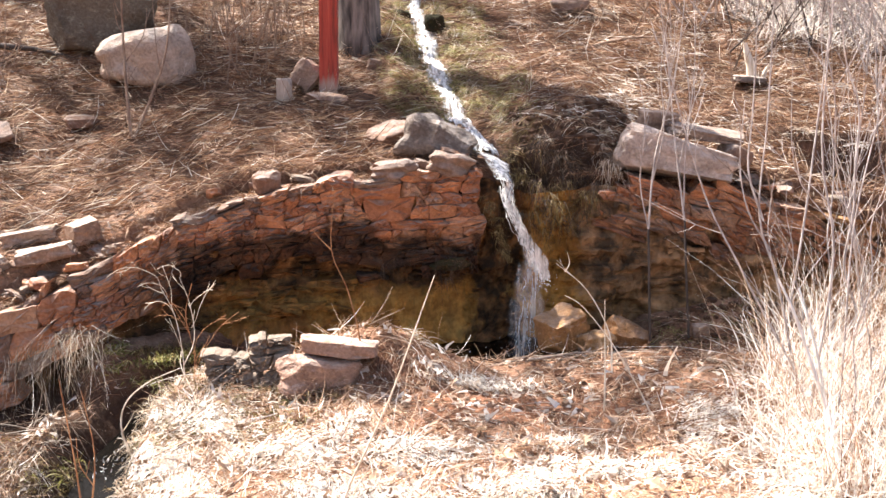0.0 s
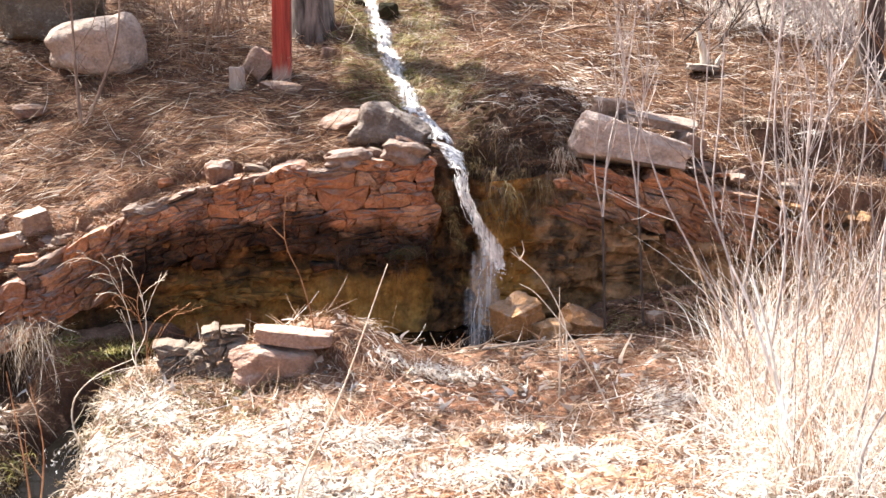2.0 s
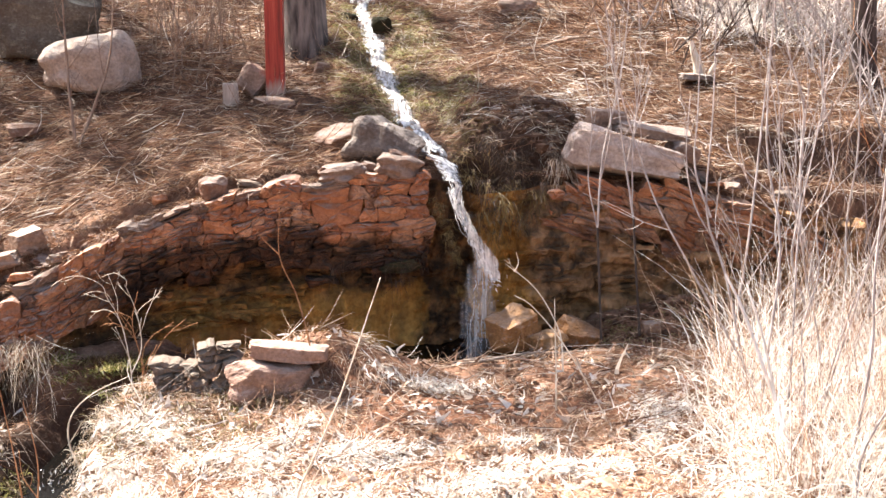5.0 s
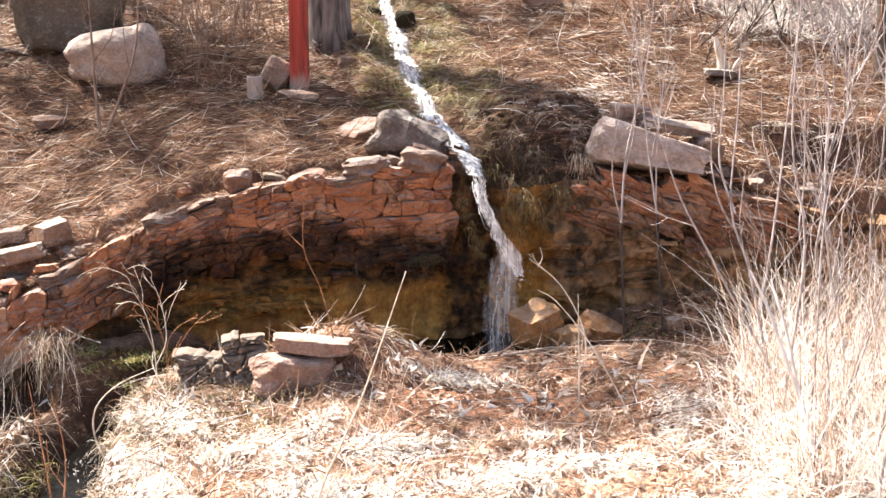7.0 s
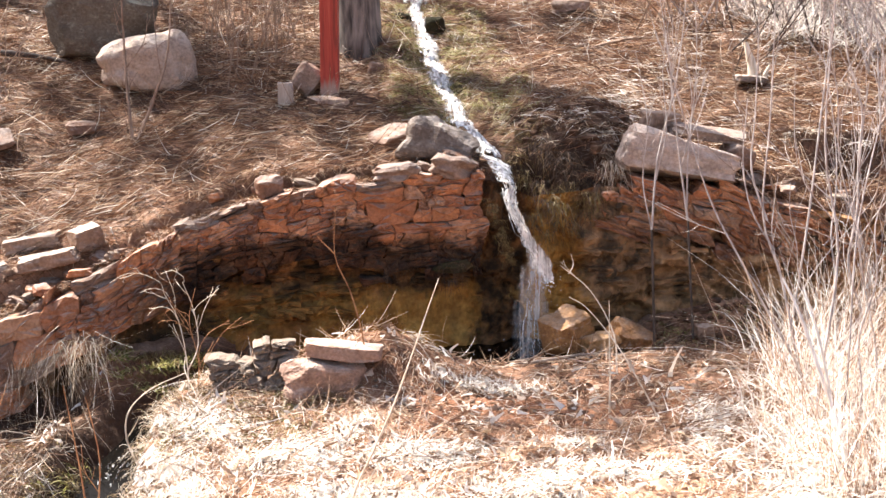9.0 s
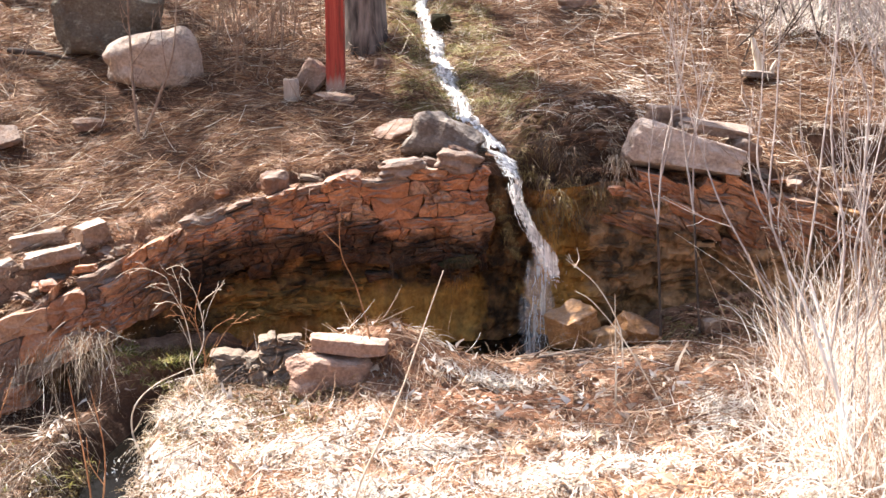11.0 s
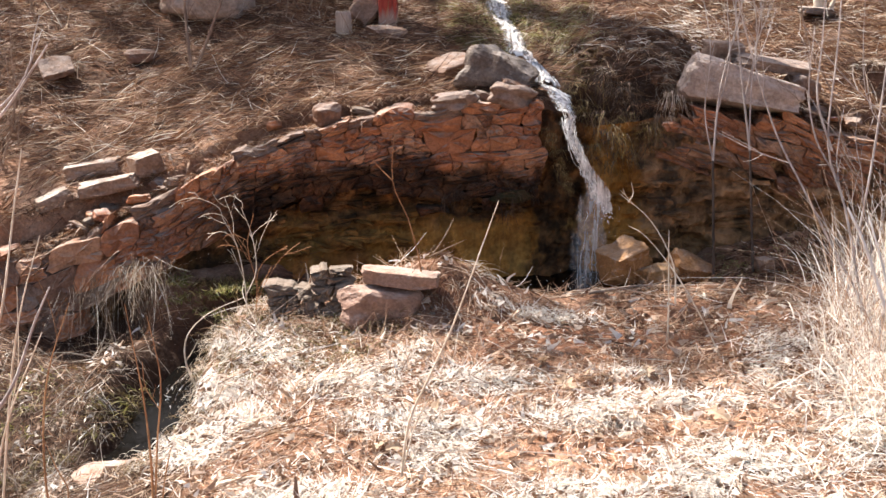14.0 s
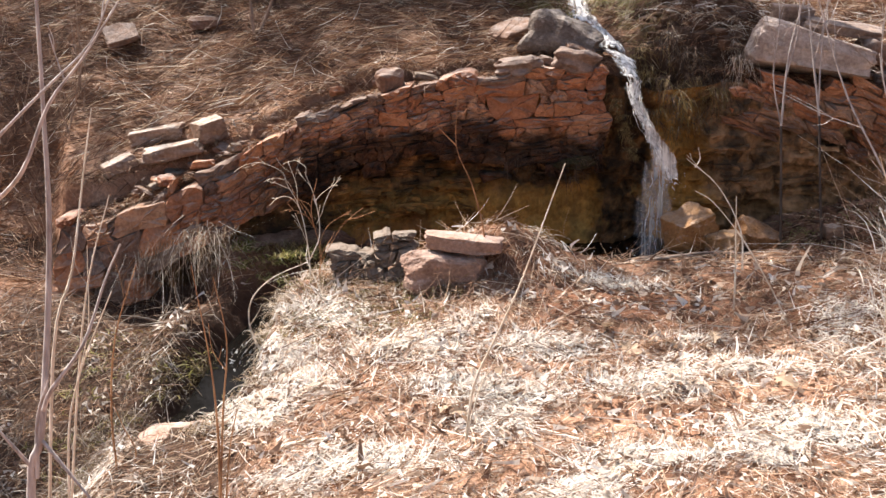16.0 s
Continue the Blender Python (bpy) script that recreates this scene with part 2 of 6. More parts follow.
PALE_ROCK = stone_material("pale_grey_pink_rock", (0.54, 0.45, 0.39), (0.56, 0.465, 0.405), (0.58, 0.48, 0.42), 0.5, False, (0.52, 0.46, 0.42))
SLAB = stone_material("pink_slab_rock", (0.40, 0.26, 0.195), (0.43, 0.275, 0.205), (0.45, 0.30, 0.23), 0.5, False, (0.46, 0.385, 0.335))
CUT_STONE = stone_material("cut_pale_stone", (0.36, 0.235, 0.165), (0.40, 0.275, 0.20), (0.44, 0.32, 0.245), 0.9, False, (0.42, 0.365, 0.315))
RUBBLE = stone_material("grey_rubble", (0.22, 0.165, 0.125), (0.26, 0.20, 0.155), (0.31, 0.245, 0.19), 0.4, False, (0.27, 0.235, 0.195))
DARK_ROCK = stone_material("lichen_dark_rock", (0.14, 0.125, 0.10), (0.16, 0.14, 0.115), (0.19, 0.165, 0.13), 0.7, False, (0.36, 0.34, 0.27))
GREY_ROCK = stone_material("dark_grey_rock", (0.20, 0.165, 0.14), (0.25, 0.21, 0.18), (0.31, 0.26, 0.225), 0.6, False)
MOSS_ROCK = stone_material("mossy_wet_rock", (0.03, 0.025, 0.012), (0.05, 0.04, 0.018), (0.07, 0.055, 0.025), 0.3, False, (0.06, 0.06, 0.02))
RUST_ROCK = stone_material("wet_rust_rock", (0.34, 0.17, 0.07), (0.42, 0.23, 0.10), (0.48, 0.29, 0.14), 0.3, False)
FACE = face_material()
NEEDLE = fibre_material("pine_needles", [(0.0, (0.035, 0.017, 0.011)), (0.35, (0.12, 0.050, 0.024)), (0.65, (0.24, 0.115, 0.055)), (0.84, (0.37, 0.21, 0.112)), (1.0, (0.64, 0.48, 0.33))], 0.2)
TAN = fibre_material("tan_needles", [(0.0, (0.16, 0.075, 0.045)), (0.35, (0.34, 0.19, 0.115)), (0.7, (0.52, 0.35, 0.23)), (1.0, (0.72, 0.56, 0.42))], 0.3)
STRAW = fibre_material("dry_straw", [(0.0, (0.30, 0.19, 0.11)), (0.3, (0.52, 0.39, 0.27)), (0.6, (0.70, 0.60, 0.48)), (1.0, (0.84, 0.79, 0.70))], 0.5)
PALE = fibre_material("bleached_grass", [(0.0, (0.60, 0.47, 0.35)), (0.25, (0.85, 0.78, 0.69)), (1.0, (0.94, 0.92, 0.88))], 0.5)
ROOT = fibre_material("grey_rootlets", [(0.0, (0.07, 0.045, 0.03)), (0.5, (0.22, 0.16, 0.115)), (0.85, (0.40, 0.33, 0.26)), (1.0, (0.66, 0.60, 0.52))], 0.2)
MOSS = fibre_material("moss", [(0.0, (0.05, 0.028, 0.012)), (0.4, (0.125, 0.08, 0.028)), (0.75, (0.20, 0.145, 0.045)), (1.0, (0.38, 0.28, 0.14))], 0.3)
GREEN = fibre_material("yellow_green_grass", [(0.0, (0.10, 0.10, 0.025)), (0.4, (0.24, 0.23, 0.06)), (0.75, (0.42, 0.36, 0.14)), (1.0, (0.62, 0.54, 0.32))], 0.4)
LITTER = fibre_material("leaf_litter", [(0.0, (0.14, 0.075, 0.045)), (0.35, (0.36, 0.24, 0.16)), (0.7, (0.70, 0.61, 0.51)), (1.0, (0.88, 0.84, 0.78))], 0.25)
CONIFER = fibre_material("green_pine_needles", [(0.0, (0.03, 0.05, 0.015)), (1.0, (0.07, 0.10, 0.03))], 0.2)
GREY_BARK = bark_material("grey_bark", (0.04, 0.032, 0.027), (0.25, 0.205, 0.175), 20, (1, 1, 0.22))
PALE_BARK = bark_material("pale_grey_bark", (0.26, 0.215, 0.195), (0.55, 0.485, 0.445), 50)
BLEACHED = bark_material("bleached_dead_wood", (0.70, 0.64, 0.56), (0.90, 0.87, 0.82), 40)
STALK = bark_material("bleached_stalk", (0.54, 0.43, 0.31), (0.80, 0.71, 0.58), 60)
RED_TWIG = bark_material("red_brown_twig", (0.26, 0.11, 0.05), (0.50, 0.26, 0.12), 60)
DARK_BARK = bark_material("dark_bark", (0.035, 0.025, 0.02), (0.11, 0.08, 0.065))
BROWN_TWIG = bark_material("brown_twig", (0.16, 0.10, 0.07), (0.36, 0.26, 0.19), 60)
PAINT = paint_material()
OLD_WOOD = bark_material("grey_old_wood", (0.26, 0.20, 0.16), (0.46, 0.38, 0.31))
WATER = water_material()
FOAM = foam_material("white_water", 0.43, 20, (2.6, 0.7, 0.5), 0.17, 0.86)
JET = foam_material("falling_white_water", 0.42, 13, (4.0, 4.0, 0.30), 0.22, 0.80)
THREAD = foam_material("threads_of_water", 0.45, 30, (1.0, 1.0, 0.3), 0.2, 0.75)
VEIL = foam_material("thin_falling_water", 0.44, 18, (3.0, 3.0, 0.10), 0.25, 0.34)

# ---- shapes ----
rng = np.random.default_rng(7)


WALL_X = [-4.5, -2.75, -2.45, -2.19, -1.74, -1.38, -1.02, -0.55, 0.23, 0.45, 0.78, 1.68, 2.4, 4.5]
WALL_Y = [6.20, 6.20, 6.24, 6.30, 6.42, 6.55, 6.62, 6.66, 6.72, 6.86, 6.78, 6.85, 6.85, 6.85]
WALL_Z = [0.00, 0.12, 0.17, 0.25, 0.44, 0.63, 0.745, 0.82, 0.88, 0.78, 0.84, 0.74, 0.62, 0.45]
FALL_X = [0.31, 0.25, 0.14, 0.02, -0.06, -0.22]   # the rill down the slope, by y
FALL_Y = [6.72, 7.00, 7.40, 8.00, 8.60, 9.80]
BROOK_X = [0.75, 0.40, -0.30, -0.95, -1.36, -1.52, -1.55, -1.61]
BROOK_Y = [6.60, 6.55, 6.48, 6.38, 6.10, 5.65, 5.20, 5.00]
BROOK_Z = [-0.06, -0.07, -0.09, -0.15, -0.25, -0.36, -0.45, -0.47]


def smooth(a):
    a = np.clip(a, 0.0, 1.0)
    return a * a * (3 - 2 * a)


def hump(x, y, cx, cy, rx, ry):
    return np.exp(-((x - cx) / rx) ** 2 - ((y - cy) / ry) ** 2)


def lumps(x, y, size, seed=0.0):
    """Cheap smooth noise from crossed waves, about -1 to 1."""
    a, b = x / size, y / size
    return (np.sin(a * 1.7 + b * 0.9 + seed) + np.sin(-a * 1.1 + b * 2.1 + 1.3 * seed + 1.0)
            + np.sin(a * 2.9 - b * 1.3 + 2.1 * seed) * 0.6 + np.sin(a * 0.7 + b * 3.3 + seed + 4.0) * 0.6) / 2.6


def brook_at(x, y):
    """Distance from the brook's line and the height of its water there."""
    best, level = np.full(np.shape(x), 9.0), np.full(np.shape(x), -0.3)
    for i in range(len(BROOK_X) - 1):
        ax, ay, bx, by = BROOK_X[i], BROOK_Y[i], BROOK_X[i + 1], BROOK_Y[i + 1]
        s = np.clip(((x - ax) * (bx - ax) + (y - ay) * (by - ay)) / ((bx - ax) ** 2 + (by - ay) ** 2), 0, 1)
        d = np.hypot(x - ax - s * (bx - ax), y - ay - s * (by - ay))
        near = d < best
        best = np.where(near, d, best)
        level = np.where(near, BROOK_Z[i] + s * (BROOK_Z[i + 1] - BROOK_Z[i]), level)
    return best, level


def ground_z(x, y):
    """The height of the ground: the near flat, the brook's bed, the bank behind the wall and the hillside."""
    x, y = np.asarray(x, float), np.asarray(y, float)
    wy, wz = np.interp(x, WALL_X, WALL_Y), np.interp(x, WALL_X, WALL_Z)
    low = -0.30 * smooth((6.3 - y) / 2.3) - 0.14 * smooth((-0.4 - x) / 1.2) * smooth((5.8 - y) / 1.0) + 0.016 * lumps(x, y, 0.35) + 0.010 * lumps(x, y, 0.10, 2.0) + 0.005 * lumps(x, y, 0.045, 7.0)
    low = low + 0.20 * hump(x, y, -0.36, 6.02, 0.36, 0.24) + 0.03 * hump(x, y, -0.95, 6.05, 0.22, 0.25)
    low = low + 0.16 * hump(x, y, 1.55, 6.75, 0.45, 0.22) - 0.20 * smooth((-1.70 - x) / 0.3)
    low = low - 0.05 * hump(x, y, 0.45, 5.75, 0.5, 0.2) - 0.20 * hump(x, y, -1.90, 6.05, 0.35, 0.24)
    d, level = brook_at(x, y)
    wide = np.where(x > -0.9, 0.24, 0.10)
    left = x < np.interp(y, BROOK_Y[::-1], BROOK_X[::-1])
    bed = smooth((d - wide) / np.where(x > -0.9, 0.20, np.where(left, 0.30, 0.13)))
    low = bed * low + (1 - bed) * np.minimum(low, level - np.where(x > -0.9, 0.04, 0.09))
    at83 = 1.26 - 0.10 * smooth((x - 0.8) / 1.0)
    up = wz + (at83 - wz) * ((y - wy) / (8.3 - wy)).clip(0, 1) + np.where(y > 8.3, 0.33 * (y - 8.3), 0.0)
    up = up + 0.026 * lumps(x, y, 0.42, 3.0) + 0.016 * lumps(x, y, 0.13, 5.0) + 0.007 * lumps(x, y, 0.05, 8.0)
    rx = np.interp(y, FALL_Y, FALL_X)
    up = up - 0.10 * np.exp(-((x - rx) / 0.11) ** 2) + 0.05 * np.exp(-((x - rx + 0.28) / 0.12) ** 2) * smooth((y - 7.4) / 0.4)
    up = up + 0.12 * smooth((y - 6.90 - 0.10 * lumps(x, y, 0.12, 4.0)) / 0.55) * smooth((x - 0.34) / 0.12) * smooth((1.2 - x) / 0.35) * smooth((8.8 - y) / 0.9)
    up = up - 0.26 * smooth((7.78 + 0.06 * lumps(x, y, 0.15, 9.0) - y) / 0.10) * smooth((y - 7.0) / 0.5) * smooth((x - 1.95) / 0.3)
    far = smooth((y - 14) / 30.0)
    step = smooth((y - wy - 0.20) / (0.05 + 0.8 * smooth((-2.62 - x) / 0.25)))
    return step * (up + 1.5 * far) + (1 - step) * low


def mesh_ob(name, verts, faces, material, parent=None, soft=False, label=""):
    me = bpy.data.meshes.new(name)
    me.from_pydata([tuple(v) for v in verts] if not isinstance(verts, np.ndarray) else verts.tolist(), [],
                   faces if not isinstance(faces, np.ndarray) else faces.tolist())
    me.materials.append(material)
    if soft:
        me.polygons.foreach_set("use_smooth", [True] * len(me.polygons))
    me.update()
    ob = new(name, me)
    if parent:
        ob.parent = parent
    if label:
        ob["label"] = label
    return ob


def empty(name, place=(0, 0, 0)):
    ob = new(name)
    ob.empty_display_size = 0.05
    ob.location = place
    return ob


def cube_grid(n):
    """A cube of side 2 whose faces have n x n quads, welded."""
    index, verts, faces = {}, [], []

    def at(p):
        key = tuple(round(c, 5) for c in p)
        if key not in index:
            index[key] = len(verts)
            verts.append(p)
        return index[key]

    steps = [-1 + 2 * i / n for i in range(n + 1)]
    for axis in range(3):
        for side in (-1, 1):
            for i in range(n):
                for j in range(n):
                    quad = []
                    for a, b in ((i, j), (i + 1, j), (i + 1, j + 1), (i, j + 1)):
                        p = [0, 0, 0]
                        p[axis], p[(axis + 1) % 3], p[(axis + 2) % 3] = side, steps[a], steps[b]
                        quad.append(at(tuple(p)))
                    faces.append(quad if side > 0 else quad[::-1])
    return np.array(verts, float), faces


def rock_verts(seed, n=8, square=5.0, rough=0.10, cuts=5, fine=0.06):
    """A unit rock (about -1 to 1): a rounded block, roughened, with flat broken faces."""
    v, faces = cube_grid(n)
    r = (np.abs(v) ** square).sum(1) ** (1 / square)
    v = v / r[:, None]
    rs = np.random.default_rng(seed)
    off = Vector(rs.uniform(-50, 50, 3))
    for i in range(len(v)):
        p = Vector(v[i])
        v[i] = p * (1 + rough * noise.noise(p * 1.3 + off) * 1.6)
    for _ in range(cuts + 2):
        d = rs.normal(size=3)
        d /= np.linalg.norm(d)
        far = (v @ d).max()
        v -= np.outer(np.maximum(v @ d - far * rs.uniform(0.70, 0.93), 0), d)
    for i in range(len(v)):
        p = Vector(v[i])
        v[i] = p * (1 + 0.5 * fine * noise.noise(p * 3 + off) + 0.35 * fine * noise.noise(p * 9 + off))
    return v / np.abs(v).max(0), faces


def rock(name, place, size, seed, material, turn=(0, 0, 0), n=8, square=5.0, rough=0.10, cuts=5, soft=False, label="", category="rock", group="", parent=None, taper=0.0):
    """A stone of that size in metres, with its middle at place; taper thins it from one end to the other."""
    v, faces = rock_verts(seed, n + 4, square * (2.5 if square > 8 else 1.2), rough * 1.3, cuts)
    v[:, 2] *= 1 - taper * v[:, 0]
    ob = mesh_ob(name, v * (np.array(size) / 2), faces, material, parent, soft)
    ob.matrix_basis = pose(*place, *turn)
    if not parent:
        tagged(ob, label, category, group)
    return ob


class Geo:
    """Verts and faces of one mesh, gathered piece by piece."""

    def __init__(self):
        self.v, self.f, self.n = [], [], 0

    def add(self, v, f):
        self.v.append(np.asarray(v, float))
        self.f.append(np.asarray(f, int) + self.n)
        self.n += len(v)

    def tube(self, path, r0, r1, sides=6, knots=0.0):
        """A tapering round stem along a line of points, its ends closed by the taper."""
        p = np.array(path, float)
        if len(p) > 2:  # a smooth line through the points
            t = np.arange(len(p))
            fine = np.linspace(0, len(p) - 1, (len(p) - 1) * 4 + 1)
            m = np.gradient(p, axis=0)
            i = np.minimum(fine.astype(int), len(p) - 2)
            s = (fine - i)[:, None]
            p = (2 * s**3 - 3 * s**2 + 1) * p[i] + (s**3 - 2 * s**2 + s) * m[i] + (-2 * s**3 + 3 * s**2) * p[i + 1] + (s**3 - s**2) * m[i + 1]
        d = np.gradient(p, axis=0)
        d /= np.linalg.norm(d, axis=1, keepdims=True) + 1e-9
        side = np.cross(d, np.array([0.31, -0.87, 0.38]))
        side /= np.linalg.norm(side, axis=1, keepdims=True) + 1e-9
        other = np.cross(d, side)
        r = np.linspace(r0, r1, len(p))
        if knots:
            r = r * (1 + knots * np.abs(np.sin(np.arange(len(p)) * 1.9)))
        a = np.arange(sides) * 2 * np.pi / sides
        ring = p[:, None] + r[:, None, None] * (np.cos(a)[None, :, None] * side[:, None] + np.sin(a)[None, :, None] * other[:, None])
        k = np.arange(len(p) - 1)[:, None] * sides
        j = np.arange(sides)[None, :]
        q = np.stack([k + j, k + (j + 1) % sides, k + sides + (j + 1) % sides, k + sides + j], -1).reshape(-1, 4)
        self.add(ring.reshape(-1, 3), q)
        return p

    def ob(self, name, material, parent=None, soft=True, label=""):
        return mesh_ob(name, np.concatenate(self.v), np.concatenate(self.f), material, parent, soft, label)


def blades(name, base, way, length, width, droop, material, segs=3, curl=0.0, parent=None, label="", category="grass", kind="stuff", level=0.0):
    """Many narrow ribbons: base and way are N x 3, length and width N."""
    n = len(base)
    way = way / (np.linalg.norm(way, axis=1, keepdims=True) + 1e-9)
    flat = rng.normal(size=(n, 3)) + np.array((0, 0, level))
    side = np.cross(way, flat)
    side /= np.linalg.norm(side, axis=1, keepdims=True) + 1e-9
    bend = np.cross(way, side) * (curl * rng.normal(size=(n, 1)))
    s = np.linspace(0, 1, segs + 1)
    mid = base[:, None] + length[:, None, None] * (way[:, None] * s[None, :, None] + bend[:, None] * (s**2)[None, :, None])
    mid[:, :, 2] -= (droop * length)[:, None] * (s**2)[None, :]
    half = width[:, None, None] / 2 * (1 - 0.75 * s)[None, :, None] * side[:, None]
    v = np.stack([mid - half, mid + half], 2).reshape(-1, 3)
    k = (np.arange(n) * 2 * (segs + 1))[:, None] + np.arange(segs)[None, :] * 2
    f = np.stack([k, k + 1, k + 3, k + 2], -1).reshape(-1, 4)
    ob = mesh_ob(name, v, f, material, parent)
    if not parent:
        tagged(ob, label, category, kind=kind)
    return ob


# ---- the ground, one sheet ----
def graded(lo, hi, fine_lo, fine_hi, fine, grow=1.35):
    """Grid lines, fine in the middle and wider towards the ends."""
    mid = list(np.arange(fine_lo, fine_hi + 1e-6, fine))
    out, step = [], fine
    a = fine_lo
    while a > lo:
        step *= grow
        a -= step
        out.append(max(a, lo))
    left, out, step, a = out[::-1], [], fine, fine_hi
    while a < hi:
        step *= grow
        a += step
        out.append(min(a, hi))
    return np.array(left + mid + out)


def build_ground():
    gx, gy = graded(-400, 400, -3.4, 3.6, 0.03), graded(-400, 900, 3.4, 10.4, 0.03)
    x, y = np.meshgrid(gx, gy)
    z = ground_z(x, y)
    z = z + 0.006 * rng.normal(size=z.shape) * (np.abs(x) < 4)
    v = np.stack([x, y, z], -1).reshape(-1, 3)
    nx, ny = len(gx), len(gy)
    k = np.arange(ny - 1)[:, None] * nx + np.arange(nx - 1)[None, :]
    f = np.stack([k, k + 1, k + nx + 1, k + nx], -1).reshape(-1, 4)
    return tagged(mesh_ob("ground", v, f, SOIL, soft=True), "red sandy soil with pine litter, flat in front and rising as a hillside", "ground", kind="structure")


build_ground()


def wall_y(x):
    return float(np.interp(x, WALL_X, WALL_Y))


def wall_z(x):
    return float(np.interp(x, WALL_X, WALL_Z))


def strata(x, z):
    """Broken thin beds: how far the face stands out, about -1 to 1."""
    n = noise.noise(Vector((x * 2.6 + 0.6 * noise.noise(Vector((x * 6, 9.0, z * 6))), 1.0, z * 12.0)))
    m = noise.noise(Vector((x * 9.0, 5.0, z * 30.0)))
    return 0.7 * math.floor(n * 3.5 + 0.5) / 2.0 + 0.6 * n + 0.5 * m


def build_rock_face():
    """The undercut rock behind and below the stones, in broken beds above and smooth at its foot."""
    xs, n = np.arange(-2.6, 2.6, 0.016), 80
    v = []
    for x in xs:
        top = wall_z(x) - 0.06
        for j in range(n + 1):
            s = j / n
            z = -0.55 + (top + 0.55) * s
            hollow = 0.08 * math.sin(math.pi * min(1, max(0, (z + 0.1) / 0.9)))
            high = float(smooth((z - (wall_z(x) - 0.34)) / 0.10)) * (x < 0.3)
            y = wall_y(x) + 0.05 + hollow - high * hollow
            if x > 0.5:
                y -= (0.02 + hollow) * min(1.0, (x - 0.5) / 0.2)
            if 0.40 < x < 0.95:  # the buttress beside the falling water
                y -= 0.17 * math.sin(math.pi * (x - 0.40) / 0.55) * (1 - max(0, z) * 0.7)
            p = Vector((x, y, z))
            beds = min(1.0, max(0.0, (z - 0.02 - 0.22 * float(smooth((x + 0.75) / 0.4)) * (x < 0.3)) / 0.08))
            y += (0.05 - 0.045 * high) * noise.noise(p * 4.0) + 0.02 * noise.noise(p * 13.0) + 0.012 * noise.noise(p * 27.0)
            if x > 0.42:
                y -= 0.055 * noise.noise(p * 7.0) + 0.045 * abs(noise.noise(p * 15.0)) + 0.015 * noise.noise(p * 34.0)
            y -= 0.038 * strata(x, z) * beds * (1 - high)
            if 0.12 < x < 0.42:  # crumbling rubble beside the water
                y -= 0.035 * noise.noise(p * 22.0) + 0.02 * noise.noise(p * 45.0)
            v.append((x, y, z))
    f = []
    for i in range(len(xs) - 1):
        for j in range(n):
            a = i * (n + 1) + j
            f.append((a, a + n + 1, a + n + 2, a + 1))
    return tagged(mesh_ob("rock_face", v, f, FACE), "wet undercut sandstone face, ochre below, black above from stain and painted shade", "rock face", kind="structure"), np.array(v).reshape(len(xs), n + 1, 3)


ROCK_FACE, FACE_GRID = build_rock_face()

# ---- the dry-stone walls ----
def rubble(rs, x, d, w, h, out, tall, long):
    """Splits a stretch of wall face into uneven stones: (x, depth below the top, width, height)."""
    if h > tall * rs.uniform(0.9, 1.3) or (h > 0.06 and w < h * 1.2 and rs.random() < 0.5):
        k = h * rs.uniform(0.38, 0.62)
        rubble(rs, x, d, w, k, out, tall * rs.uniform(0.85, 1.15), long)
        rubble(rs, x, d + k, w, h - k, out, tall * rs.uniform(0.85, 1.15), long)
    elif w > long or (w > max(0.13, 1.9 * h) and rs.random() < 0.5):
        k = w * rs.uniform(0.3, 0.7)
        rubble(rs, x, d, k, h, out, tall, long * rs.uniform(0.8, 1.2))
        rubble(rs, x + k, d, w - k, h, out, tall, long * rs.uniform(0.8, 1.2))
    else:
        out.append((x, d, w, h))


def warp(u, d):
    """Bends the joints of a wall, the same for both stones beside a joint."""
    a = 0.040 * noise.noise(Vector((u * 8.0, d * 14.0, 1.5))) + 0.022 * noise.noise(Vector((u * 28.0, d * 34.0, 7.5)))
    b = 0.034 * noise.noise(Vector((u * 6.0, d * 9.0, 4.5))) + 0.012 * noise.noise(Vector((u * 22.0, d * 26.0, 2.5)))
    return u + a, d + b


